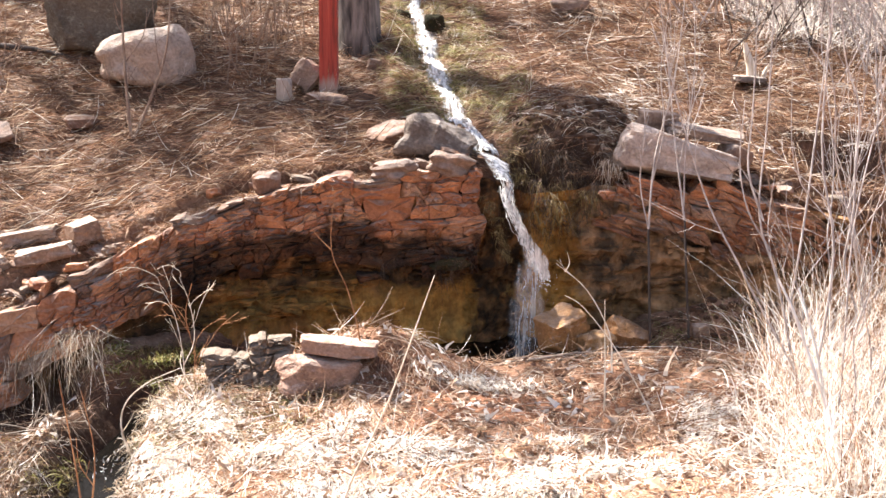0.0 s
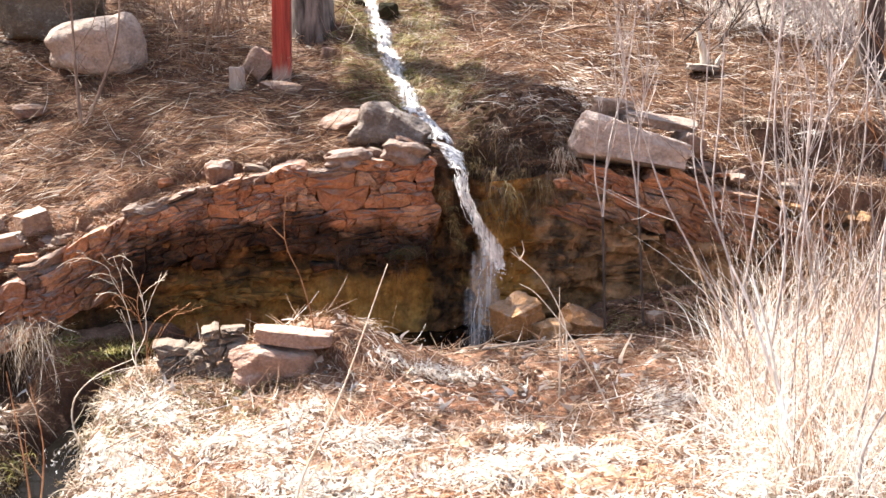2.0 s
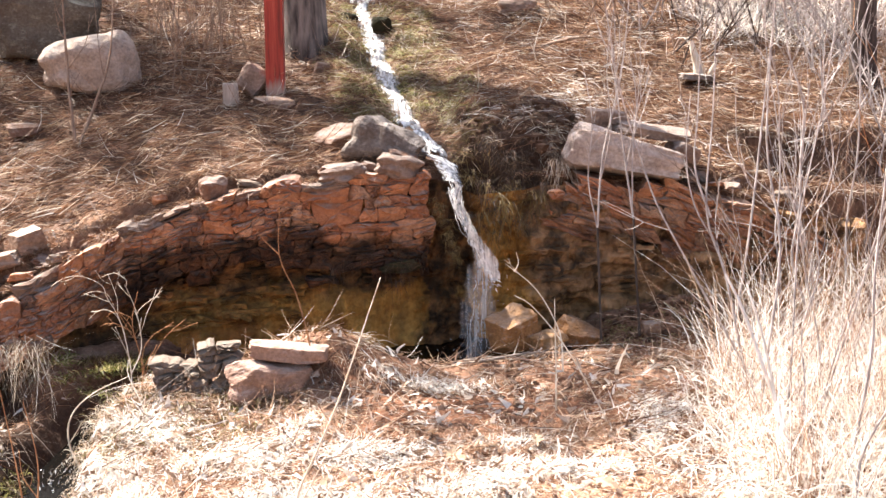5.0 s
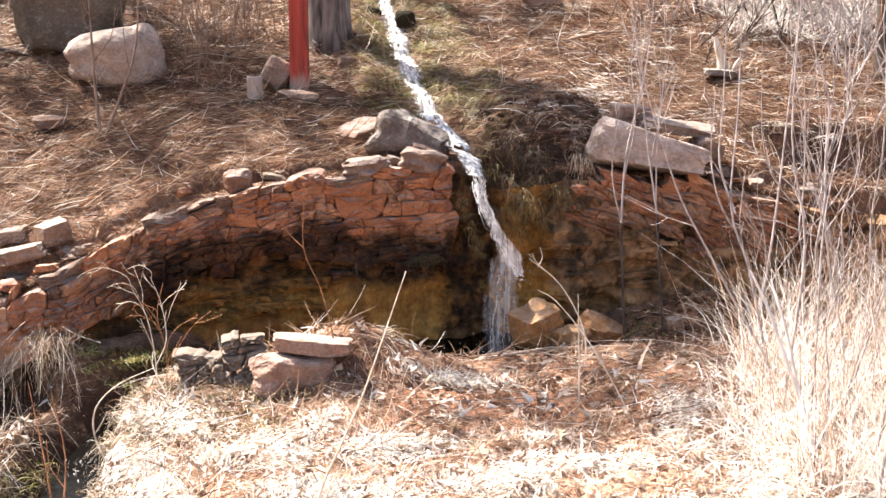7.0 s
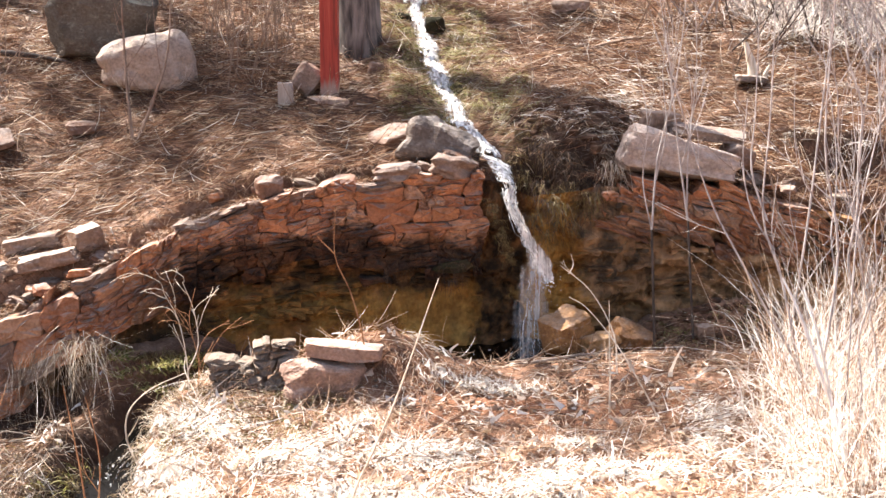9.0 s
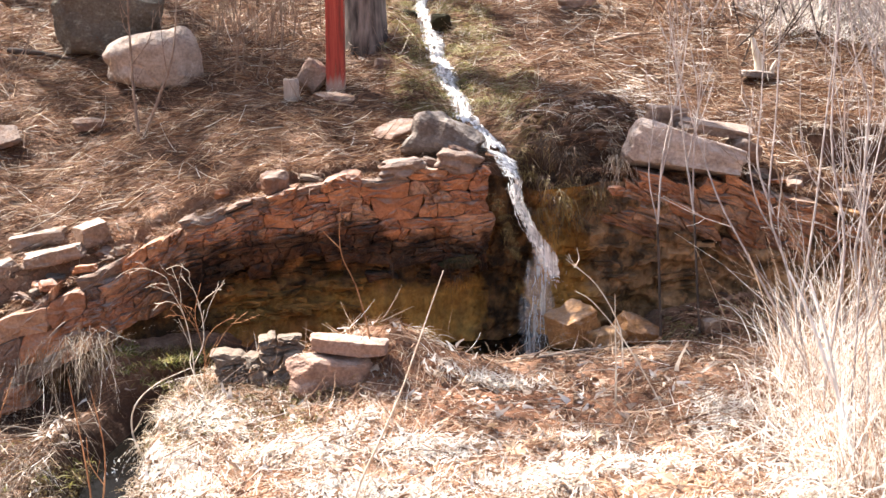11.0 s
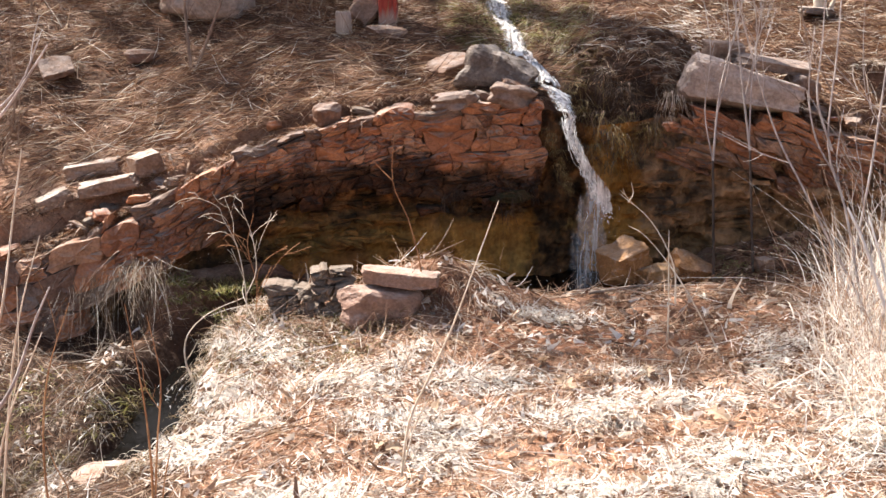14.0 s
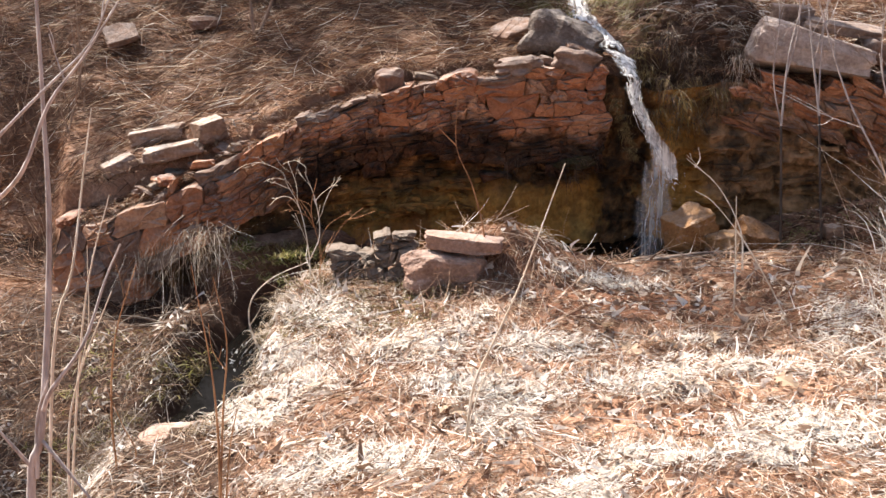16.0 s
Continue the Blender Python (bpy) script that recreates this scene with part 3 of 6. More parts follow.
def facing_stone(rs, x, d, w, h, to_world, deep, gap=0.001):
    """One stone fitted between its neighbours: chopped corners, worn edges and a crooked broken face."""
    k = [rs.uniform(0.02, 0.26) * min(w, h) for _ in range(8)]
    pts = [(x + k[0], d), (x + w * 0.36, d), (x + w * 0.68, d), (x + w - k[1], d), (x + w, d + k[2]), (x + w, d + h * 0.55), (x + w, d + h - k[3]),
           (x + w - k[4], d + h), (x + w * 0.62, d + h), (x + w * 0.32, d + h), (x + k[5], d + h), (x, d + h - k[6]), (x, d + h * 0.48), (x, d + k[7])]
    q = np.array([warp(*p) for p in pts])
    c = q.mean(0)
    n = len(q)
    away = q - c
    far = np.linalg.norm(away, axis=1, keepdims=True)
    q = q - away / far * gap
    worn = rs.uniform(0.0015, 0.0045)
    inner = q - away / far * np.minimum(far * 0.4, worn * rs.uniform(0.7, 1.6, (n, 1)))
    proud = rs.uniform(-0.020, 0.006)
    ta, tb = rs.normal(size=2) * (0.09, 0.16)
    tilt = lambda s: (s - c) @ np.array((ta, tb))
    mid = c + (inner - c) * 0.45
    rows = [(q, np.full(n, deep)), (q, proud + worn + tilt(q) + rs.normal(size=n) * 0.003),
            (inner, proud + tilt(inner) + rs.normal(size=n) * 0.006), (mid, proud + tilt(mid) + rs.normal(size=n) * 0.008 - rs.uniform(0, 0.012))]
    v = [to_world(u, dd, off) for ring, out in rows for (u, dd), off in zip(ring, out)]
    v.append(to_world(c[0], c[1], proud - 0.006))
    f = []
    for r in range(3):
        for i in range(n):
            j = (i + 1) % n
            f.append((r * n + j, r * n + i, (r + 1) * n + i, (r + 1) * n + j))
    for i in range(n):
        f.append((3 * n + (i + 1) % n, 3 * n + i, 4 * n))
    return np.array(v), f


def lay_wall(name, label, x0, x1, start, high, foot, recess, rs, shift, tall=0.095, long=0.32, dusty=None, roof=None):
    wall = tagged(empty(name, (0.5 * (x0 + x1), wall_y(0.5 * (x0 + x1)), 0)), label, "stone wall")
    stones, d = [], start
    while d < high:  # broad beds, each broken up on its own
        h = rs.uniform(0.10, 0.26) if d > start else rs.uniform(0.07, 0.13)
        x = x0
        while x < x1:
            w = rs.uniform(0.45, 0.9)
            end = float(smooth((-2.05 - x) / 0.2))  # smaller stones on the ramp, bigger blocks at its end
            ramp = float(smooth((-1.0 - x) / 0.3))
            rubble(rs, x, d, min(w, x1 - x), h, stones, tall * (1 - 0.2 * ramp + 0.6 * end), long * (1 - 0.42 * ramp + 0.3 * end))
            x += w
        d += h
    for x, d, w, t in stones:
        xc, dc = x + w / 2, d + t / 2
        z = wall_z(xc) - dc + shift(xc)
        if z < foot(xc) or w < 0.03 or z > wall_z(xc) - 0.012 or (roof and z > roof(xc)):
            continue
        top = d <= start or z > wall_z(xc) - 0.05
        lift = rs.uniform(-0.012, 0.014) if top else 0.0
        to_world = lambda u, dd, off: (u, wall_y(u) + recess(u, dd - shift(u)) + off, wall_z(u) - dd + shift(u) + lift * (dd < dc))
        v, f = facing_stone(rs, x, d, w, t, to_world, rs.uniform(0.18, 0.24))
        c = v.mean(0)
        pale = dusty is not None and (top or xc < -1.7) and rs.random() < dusty(xc)
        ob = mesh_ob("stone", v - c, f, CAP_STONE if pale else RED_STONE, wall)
        ob.location = Vector(c) - wall.location
    return wall


rs = np.random.default_rng(21)
lay_wall("stone_wall", "dry-stone retaining wall of red sandstone, dusty on top, stained black by seepage", -2.60, 0.21, 0.0, 1.45,
         lambda x: wall_z(x) - 0.52 if x < -2.15 else wall_z(x) - 0.40 if x < -1.35 else wall_z(x) - 0.40 - 0.05 * math.sin(x * 17.0) if x < -0.6 else 0.31 + 0.05 * math.sin(x * 21.0),
         lambda x, d: 0.06 * min(1.0, max(0, d - 0.2) / 0.25) if x > -1.5 else -0.30 * max(0.0, d) * min(1.0, (-1.5 - x) / 0.3), rs, lambda x: 0.0 if x > -1.15 else 0.14 * (wall_z(-1.15) - wall_z(x)), dusty=lambda x: 0.75 if -1.7 < x < -0.8 else 0.3 if x > -1.5 else 0.36)
lay_wall("stone_wall", "dry-stone retaining wall of thin tilted red slabs under a boulder", 0.66, 2.45, -0.26, 0.66,
         lambda x: 0.90 if x < 0.84 else 0.46 + 0.05 * math.sin(x * 23.0) if x < 1.5 else 0.36, lambda x, d: -0.02 - (0.15 * math.sin(math.pi * (x - 0.40) / 0.55) * (0.45 + 0.7 * max(0.0, d)) if x < 0.95 else 0.0), rs, lambda x: -0.26 * (x - 0.66), tall=0.070, long=0.27, roof=lambda x: 0.76 if x < 0.98 else 2.0)

for i in range(120):  # thin broken ledges that stand out from the wet face
    x, z = rs.uniform(-1.3, 0.12) if i < 95 else rs.uniform(0.5, 1.4), rs.uniform(0.06, 0.46)
    if z < 0.24 and x > -0.5 and i < 95:
        continue
    column = FACE_GRID[int((x + 2.6) / 0.016)]
    y = column[np.abs(column[:, 2] - z).argmin(), 1]
    w, h = rs.uniform(0.06, 0.22), rs.uniform(0.014, 0.042)
    v, f = facing_stone(rs, x - w / 2, -z - h / 2, w, h, lambda u, dd, off: (u, y - 0.012 + off, -dd), 0.09, 0.0)
    c = v.mean(0)
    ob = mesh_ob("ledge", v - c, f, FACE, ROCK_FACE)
    ob.location = c
# ---- boulders and loose stones ----
for i in range(30):  # broken bits lying along the top of the wall
    x = rs.uniform(-2.3, 0.0) if i < 22 else rs.uniform(1.6, 2.3)
    sx, sy, sz = rs.uniform(0.05, 0.16), rs.uniform(0.06, 0.12), rs.uniform(0.022, 0.058)
    y = wall_y(x) + rs.uniform(0.05, 0.26)
    rock("loose_stone", (x, y, max(float(ground_z(x, y)), wall_z(x) + 0.01) + sz * 0.30), (sx, sy, sz), 600 + i, [CAP_STONE, RED_STONE, CAP_STONE, RUBBLE][i % 4], (rs.normal() * 10, rs.normal() * 14, rs.uniform(-40, 40)), 3, 5.0, 0.16, 4,
         label="small broken sandstone piece lying on top of the wall", category="stone", group="loose stones on the wall")
rock("boulder", (1.25, 6.91, 0.908), (0.66, 0.34, 0.215), 5, PALE_ROCK, (-8, 14, -3), 18, 9.0, 0.06, 6, taper=0.28, label="long pale pink boulder lying on top of the stone wall", category="boulder")
rock("flat_stone", (1.45, 7.10, 1.02), (0.46, 0.26, 0.075), 9, CAP_STONE, (4, 9, 5), 8, label="flat dusty slab of sandstone resting behind the boulder", category="stone")
rock("flat_stone", (1.60, 7.02, 0.90), (0.17, 0.20, 0.13), 10, CAP_STONE, (0, 30, 15), 7, label="small pale stone wedged beside the boulder", category="stone")
rock("stone", (1.20, 7.18, 1.08), (0.24, 0.18, 0.13), 11, PINK_ROCK, (0, 5, 20), 7, label="rounded pale stone on the slope above the boulder", category="stone")
rock("boulder", (-0.02, 7.03, 0.975), (0.44, 0.36, 0.27), 118, GREY_ROCK, (-10, 17, -10), 9, 6.0, 0.14, 4, taper=0.30, label="dark grey angular boulder beside the running water", category="boulder")
rock("stone", (0.05, 6.88, 0.92), (0.17, 0.16, 0.10), 13, CAP_STONE, (0, 15, 10), 7, label="small grey stone leaning on the dark boulder", category="stone")
rock("flat_stone", (-0.28, 7.26, 1.00), (0.30, 0.26, 0.12), 14, CAP_STONE, (12, -14, 25), 8, label="flat grey stone half sunk in the needles", category="stone")
rock("capstone", (0.03, 6.77, 0.895), (0.28, 0.24, 0.13), 15, CAP_STONE, (0, 7, 4), 10, 5.5, 0.18, 7, label="thick rounded grey capstone on the wall", category="stone", group="capstones")
rock("capstone", (-0.26, 6.75, 0.865), (0.28, 0.24, 0.10), 16, CAP_STONE, (0, -10, -5), 10, 6.0, 0.18, 7, label="flat brown capstone on the wall", category="stone", group="capstones")
rock("capstone", (-0.93, 6.72, 0.80), (0.15, 0.14, 0.12), 17, CAP_STONE, (10, -8, 25), 8, label="upright pale capstone on the wall", category="stone", group="capstones")
rock("boulder", (-1.90, 8.30, 1.37), (0.64, 0.44, 0.42), 18, TAN_ROCK, (-12, -3, 6), 16, 2.5, 0.12, 1, taper=-0.36, label="pale tan rounded boulder lying on the slope", category="boulder")
rock("boulder", (-2.30, 8.85, 1.65), (0.76, 0.6, 0.56), 19, DARK_ROCK, (10, 6, 12), 16, 5.0, 0.10, 4, label="dark lichen-grey block propped on the slope", category="boulder")
rock("stone", (-2.19, 7.82, 1.01), (0.22, 0.16, 0.10), 20, CAP_STONE, (0, 0, 20), 8, label="small stone half buried in pine needles", category="stone")
rock("flat_stone", (-2.66, 7.62, 0.97), (0.20, 0.20, 0.05), 22, CAP_STONE, (30, -14, 24), 7, 10.0, 0.06, 4, label="tilted pale flat stone on the slope", category="stone")
rock("cut_stone", (-2.07, 6.58, 0.445), (0.34, 0.15, 0.085), 23, CUT_STONE, (0, -11, 8), 8, 9.0, 0.09, 4, label="pale squared building stone lying on the bank", category="stone", group="loose cut stones")
rock("cut_stone", (-2.21, 6.76, 0.505), (0.32, 0.15, 0.085), 24, CUT_STONE, (0, -9, 10), 8, 9.0, 0.09, 4, label="pale squared building stone lying on the bank", category="stone", group="loose cut stones")
rock("cut_stone", (-1.90, 6.68, 0.545), (0.17, 0.16, 0.115), 25, CUT_STONE, (0, -14, 35), 8, 9.0, 0.05, 3, label="short squared building stone lying on the bank", category="stone", group="loose cut stones")
rock("cut_stone", (-2.36, 6.56, 0.375), (0.19, 0.14, 0.08), 26, CUT_STONE, (0, -20, 30), 8, 9.0, 0.05, 3, label="small pale broken stone lying on the bank", category="stone", group="loose cut stones")
rock("slab", (-0.485, 5.81, 0.155), (0.375, 0.17, 0.072), 27, SLAB, (-3, 5, -4), 10, 12.0, 0.05, 1, label="flat pink sandstone slab resting on a boulder", category="stone")
rock("boulder", (-0.59, 5.82, 0.015), (0.43, 0.28, 0.23), 28, SLAB, (0, 2, 10), 12, 3.6, 0.10, 5, label="rounded pinkish boulder half buried in the mound", category="boulder")
rs = np.random.default_rng(33)
stack = []
rubble(rs, -1.13, 0.0, 0.42, 0.27, stack, 0.07, 0.20)
for x, d, w, h in stack:  # a crumbling little stack at the edge of the mound
    if d < 0.07 * max(0.0, (-0.98 - x) / 0.15):
        continue
    lean = rs.normal(size=3) * (0.05, 0.05, 0.05)
    v, f = facing_stone(rs, x, d, w, h, lambda u, dd, off: (u, 5.76 + 0.25 * (0.27 - dd) + off, 0.19 - dd), rs.uniform(0.07, 0.10), 0.004)
    c = v.mean(0)
    ob = mesh_ob("rubble_stone", v - c, f, RUBBLE)
    ob.matrix_basis = pose(*c, rs.normal() * 5, rs.normal() * 6, rs.normal() * 6)
    tagged(ob, "grey broken stone stacked at the edge of the mound", "stone", "stacked rubble")
rock("boulder", (0.60, 6.38, 0.09), (0.27, 0.22, 0.19), 50, RUST_ROCK, (12, -20, 28), 12, 9.0, 0.08, 4, label="rust-coloured wet rock at the foot of the fall", category="rock")
rock("boulder", (0.95, 6.45, 0.05), (0.22, 0.20, 0.14), 51, RUST_ROCK, (16, 22, 30), 10, 7.0, 0.10, 4, label="rust-coloured wet rock beside the pool", category="rock")
rock("boulder", (0.77, 6.36, 0.03), (0.22, 0.2, 0.12), 52, RUST_ROCK, (0, 0, 30), 9, 4.0, 0.12, 6, label="low wet brown rock beside the pool", category="rock")
rock("stone", (1.33, 6.48, 0.06), (0.10, 0.09, 0.07), 53, CUT_STONE, (0, 0, 10), 6, label="small pale stone by the foot of the wall", category="stone")
rock("flat_stone", (-1.60, 4.80, -0.43), (0.42, 0.24, 0.07), 54, SLAB, (12, -14, -16), 8, 6.0, 0.12, 6, label="flat pale slab lying across the brook", category="stone")
rock("stone", (0.92, 9.50, 1.70), (0.30, 0.22, 0.12), 55, PINK_ROCK, (0, 0, 0), 8, label="pale stone high on the slope", category="stone")
rock("stone", (-0.06, 9.20, 1.58), (0.15, 0.14, 0.13), 56, MOSS_ROCK, (0, 0, 0), 8, label="dark wet stone in the running water", category="stone")

rock("ledge", (0.04, 6.69, 0.37), (0.24, 0.12, 0.07), 57, MOSS_ROCK, (0, -4, 0), 7, 3.0, 0.2, 4, label="dark mossy lump bulging from the wet rock face", category="rock")
rock("boulder", (0.14, 8.15, 1.19), (0.18, 0.18, 0.11), 58, MOSS_ROCK, (0, 10, 30), 7, 4.0, 0.14, 6, label="dark mossy rock beside the running water", category="rock")
rock("stone", (-0.30, 9.3, 1.62), (0.14, 0.13, 0.12), 59, MOSS_ROCK, (0, 0, 20), 7, 3.0, 0.14, 6, label="dark mossy rock beside the running water", category="rock")

# ---- the post and what stands beside it ----
def red_post():
    post = tagged(empty("wooden_post", (-0.71, 8.05, 1.16)), "square wooden post with worn red paint, bare at its foot", "post")
    v, f = cube_grid(6)
    r = (np.abs(v[:, :2]) ** 14).sum(1) ** (1 / 14)
    v[:, :2] /= np.maximum(r, 1.0)[:, None]
    v = v * (0.057, 0.057, 0.75) + (0, 0, 0.70)
    v[:, 0] += 0.012 * v[:, 2]
    mesh_ob("shaft", v, f, PAINT, post)
    return post


red_post()
rock("wood_block", (-0.965, 7.86, 1.195), (0.098, 0.085, 0.17), 60, OLD_WOOD, (0, 1, 8), 6, 14.0, 0.03, 2, label="short grey wooden stub standing beside the post", category="wood block")
rock("stone", (-0.85, 8.06, 1.28), (0.19, 0.15, 0.20), 61, PINK_ROCK, (0, 35, 10), 8, 4.5, 0.1, 6, label="pale angular stone leaning behind the stub", category="stone")
rock("flat_stone", (-0.71, 7.85, 1.155), (0.27, 0.20, 0.06), 62, CAP_STONE, (6, 4, 5), 9, 5.0, 0.14, 5, label="flat crumbly stone at the foot of the post", category="stone")
rock("stone", (-0.44, 8.35, 1.33), (0.10, 0.09, 0.09), 63, CAP_STONE, (0, 10, 10), 7, label="small pale stone near the tree", category="stone")


# ---- trees ----
def pine(name, x, y, height, r, crown_from, seed, label, lean=(0, 0), thick=1.0, shade_boughs=()):
    rs = np.random.default_rng(seed)
    z0 = float(ground_z(x, y)) - 0.1
    tree = tagged(empty(name, (x, y, z0)), label, "tree")
    g = Geo()
    path = [(lean[0] * t * t * height + 0.03 * math.sin(5 * t + seed), lean[1] * t * t * height, t * height) for t in np.linspace(0, 1, 7)]
    path[0] = (0, 0, 0)
    p = g.tube(path, r * 1.15, r * 0.12, 12, 0.04)
    v = g.v[0]
    for i in range(len(v)):
        q = Vector(v[i])
        a = math.atan2(q.y, q.x)
        v[i, :2] *= 1 + 0.10 * math.sin(a * 9 + 2 * noise.noise(q * 3)) + (0.5 * max(0, 0.25 - q.z) if q.z < 0.25 else 0)
    limbs, base, way = Geo(), [], []
    n = int(26 * (1 - crown_from / height) + 8)
    for i in range(n):
        s = crown_from / height + (1 - crown_from / height) * (i + rs.random()) / n
        a = rs.uniform(0, 2 * math.pi)
        reach = (0.5 + 1.5 * (1 - s)) * rs.uniform(0.6, 1.1) * min(1.0, max(height, 2.6) / 6)
        o = np.array(path[0]) * (1 - s) + np.array((lean[0] * s * s * height, lean[1] * s * s * height, s * height))
        e = o + np.array((math.cos(a) * reach, math.sin(a) * reach, reach * rs.uniform(-0.15, 0.35)))
        m = 0.5 * (o + e) + np.array((0, 0, -0.06 * reach))
        limbs.tube([o, m, e], r * 0.22, r * 0.05, 5)
        for _ in range(int((24 * reach + 6) * thick)):
            t = rs.uniform(0.3, 1.05)
            c = o + (e - o) * t + rs.normal(size=3) * 0.10 * reach
            for _ in range(14):
                d = rs.normal(size=3)
                base.append(c)
                way.append(d)
    for low, (ex, ey, ez) in shade_boughs:  # unseen long low limbs added for shade, each to its end in the world
        o, e = np.array((0, 0, low - z0)), np.array((ex - x, ey - y, ez - z0))
        limbs.tube([o, 0.5 * (o + e) + (0, 0, 0.06), e], r * 0.30, r * 0.06, 6)
        for _ in range(26):
            c = o + (e - o) * rs.uniform(0.6, 1.08) + rs.normal(size=3) * (0.20, 0.20, 0.10)
            for _ in range(16):
                base.append(c)
                way.append(rs.normal(size=3))
    bark = GREY_BARK if "pine" in label else DARK_BARK
    tagged(limbs.ob("branchwork", bark, g.ob("trunk", bark, tree)), kind="stuff")
    base, way = np.array(base), np.array(way)
    k = len(base)
    blades("crown", base, way, rng.uniform(0.12, 0.24, k), np.full(k, 0.011), np.full(k, 0.1), CONIFER, 1, parent=tree)
    return tree


# its low limbs hang above the view, added to shade flat, bank and wall
pine("tree", -0.56, 8.78, 7.5, 0.125, 5.6, 3, "grey furrowed pine trunk standing on the slope behind the post", thick=0.4, shade_boughs=[
    (4.2, (-2.4, 7.9, 4.1)), (4.1, (-1.7, 7.5, 4.0)), (4.3, (-1.2, 7.7, 4.3)), (4.2, (-2.2, 7.4, 4.0)),
    (4.5, (-1.75, 8.75, 4.5)), (4.4, (-1.05, 8.5, 4.4)), (4.6, (-1.45, 9.15, 4.6)), (4.5, (-1.15, 9.2, 4.5)), (4.3, (-1.3, 8.8, 4.2))])
pine("tree", 3.06, 8.30, 5.5, 0.075, 3.6, 4, "slim dark tree trunk on the slope behind the thicket", (0.01, 0))
rs = np.random.default_rng(77)
for i in range(5):  # pines up the hillside, out of sight, that dapple the slope
    x, y = -6.6 + 1.1 * i + rs.normal() * 0.2, 11.4 + 1.0 * (i % 2) + rs.normal() * 0.25
    pine("shade_pine", x, y, rs.uniform(3.2, 4.8), 0.05, 0.8, 10 + i, "unseen bushy pine added uphill to dapple the slope", thick=0.34)
# taller pines, also out of sight, added to shade the slope
for i in (0, 2, 3, 4, 5):
    x, y = -6.3 + 0.62 * i + rs.normal() * 0.12, 10.5 + 0.25 * (i % 2)
    pine("shade_pine", x, y, rs.uniform(5.0, 6.1), 0.06, 3.3, 40 + i, "unseen slender pine added uphill to shade the slope", thick=0.36)
# one more beyond the left edge, added only to shade the left bank
pine("shade_pine", -4.0, 5.35, 3.8, 0.07, 1.3, 33, "unseen bushy pine added to shade the left bank", thick=1.2)


# ---- running water ----
def ribbon(path, half, lift=0.0, cross=7, wobble=0.012, sag=0.02, seed=0):
    """A rounded, uneven sheet of water along a line."""
    rs = np.random.default_rng(seed)
    p = np.array(path, float)
    fine = np.linspace(0, len(p) - 1, (len(p) - 1) * 10 + 1)
    p = np.stack([np.interp(fine, range(len(p)), p[:, i]) for i in range(3)], 1)
    half = np.interp(fine, range(len(half)), half)
    d = np.gradient(p, axis=0)
    side = np.cross(d, (0, 1.0, 0.8))
    side /= np.linalg.norm(side, axis=1, keepdims=True)
    up = np.cross(side, d)
    up /= np.linalg.norm(up, axis=1, keepdims=True)
    u = np.linspace(-1, 1, cross)
    edge = rs.normal(size=len(p))
    edge = 1 + 0.30 * np.convolve(edge, np.ones(9) / 5, 'same')[:, None]
    v = p[:, None] + side[:, None] * (u[None, :, None] * half[:, None, None] * edge[:, :, None]) + up[:, None] * ((1 - u**2)[None, :, None] * sag + lift)
    v = v + (rs.normal(size=v.shape) + 0.5 * np.roll(rs.normal(size=v.shape), 1, 0)) * wobble
    n = len(p)
    k = np.arange(n - 1)[:, None] * cross + np.arange(cross - 1)[None, :]
    f = np.stack([k, k + 1, k + cross + 1, k + cross], -1).reshape(-1, 4)
    return v.reshape(-1, 3), f, np.tile(u, n)


def sheet(name, made, shift, material, parent):
    """A sheet of water that knows how far each place lies from its middle."""
    v, f, u = made
    ob = mesh_ob(name, v + shift, f, material, parent, True)
    ob.data.attributes.new("across", "FLOAT", "POINT").data.foreach_set("value", u)
    return ob


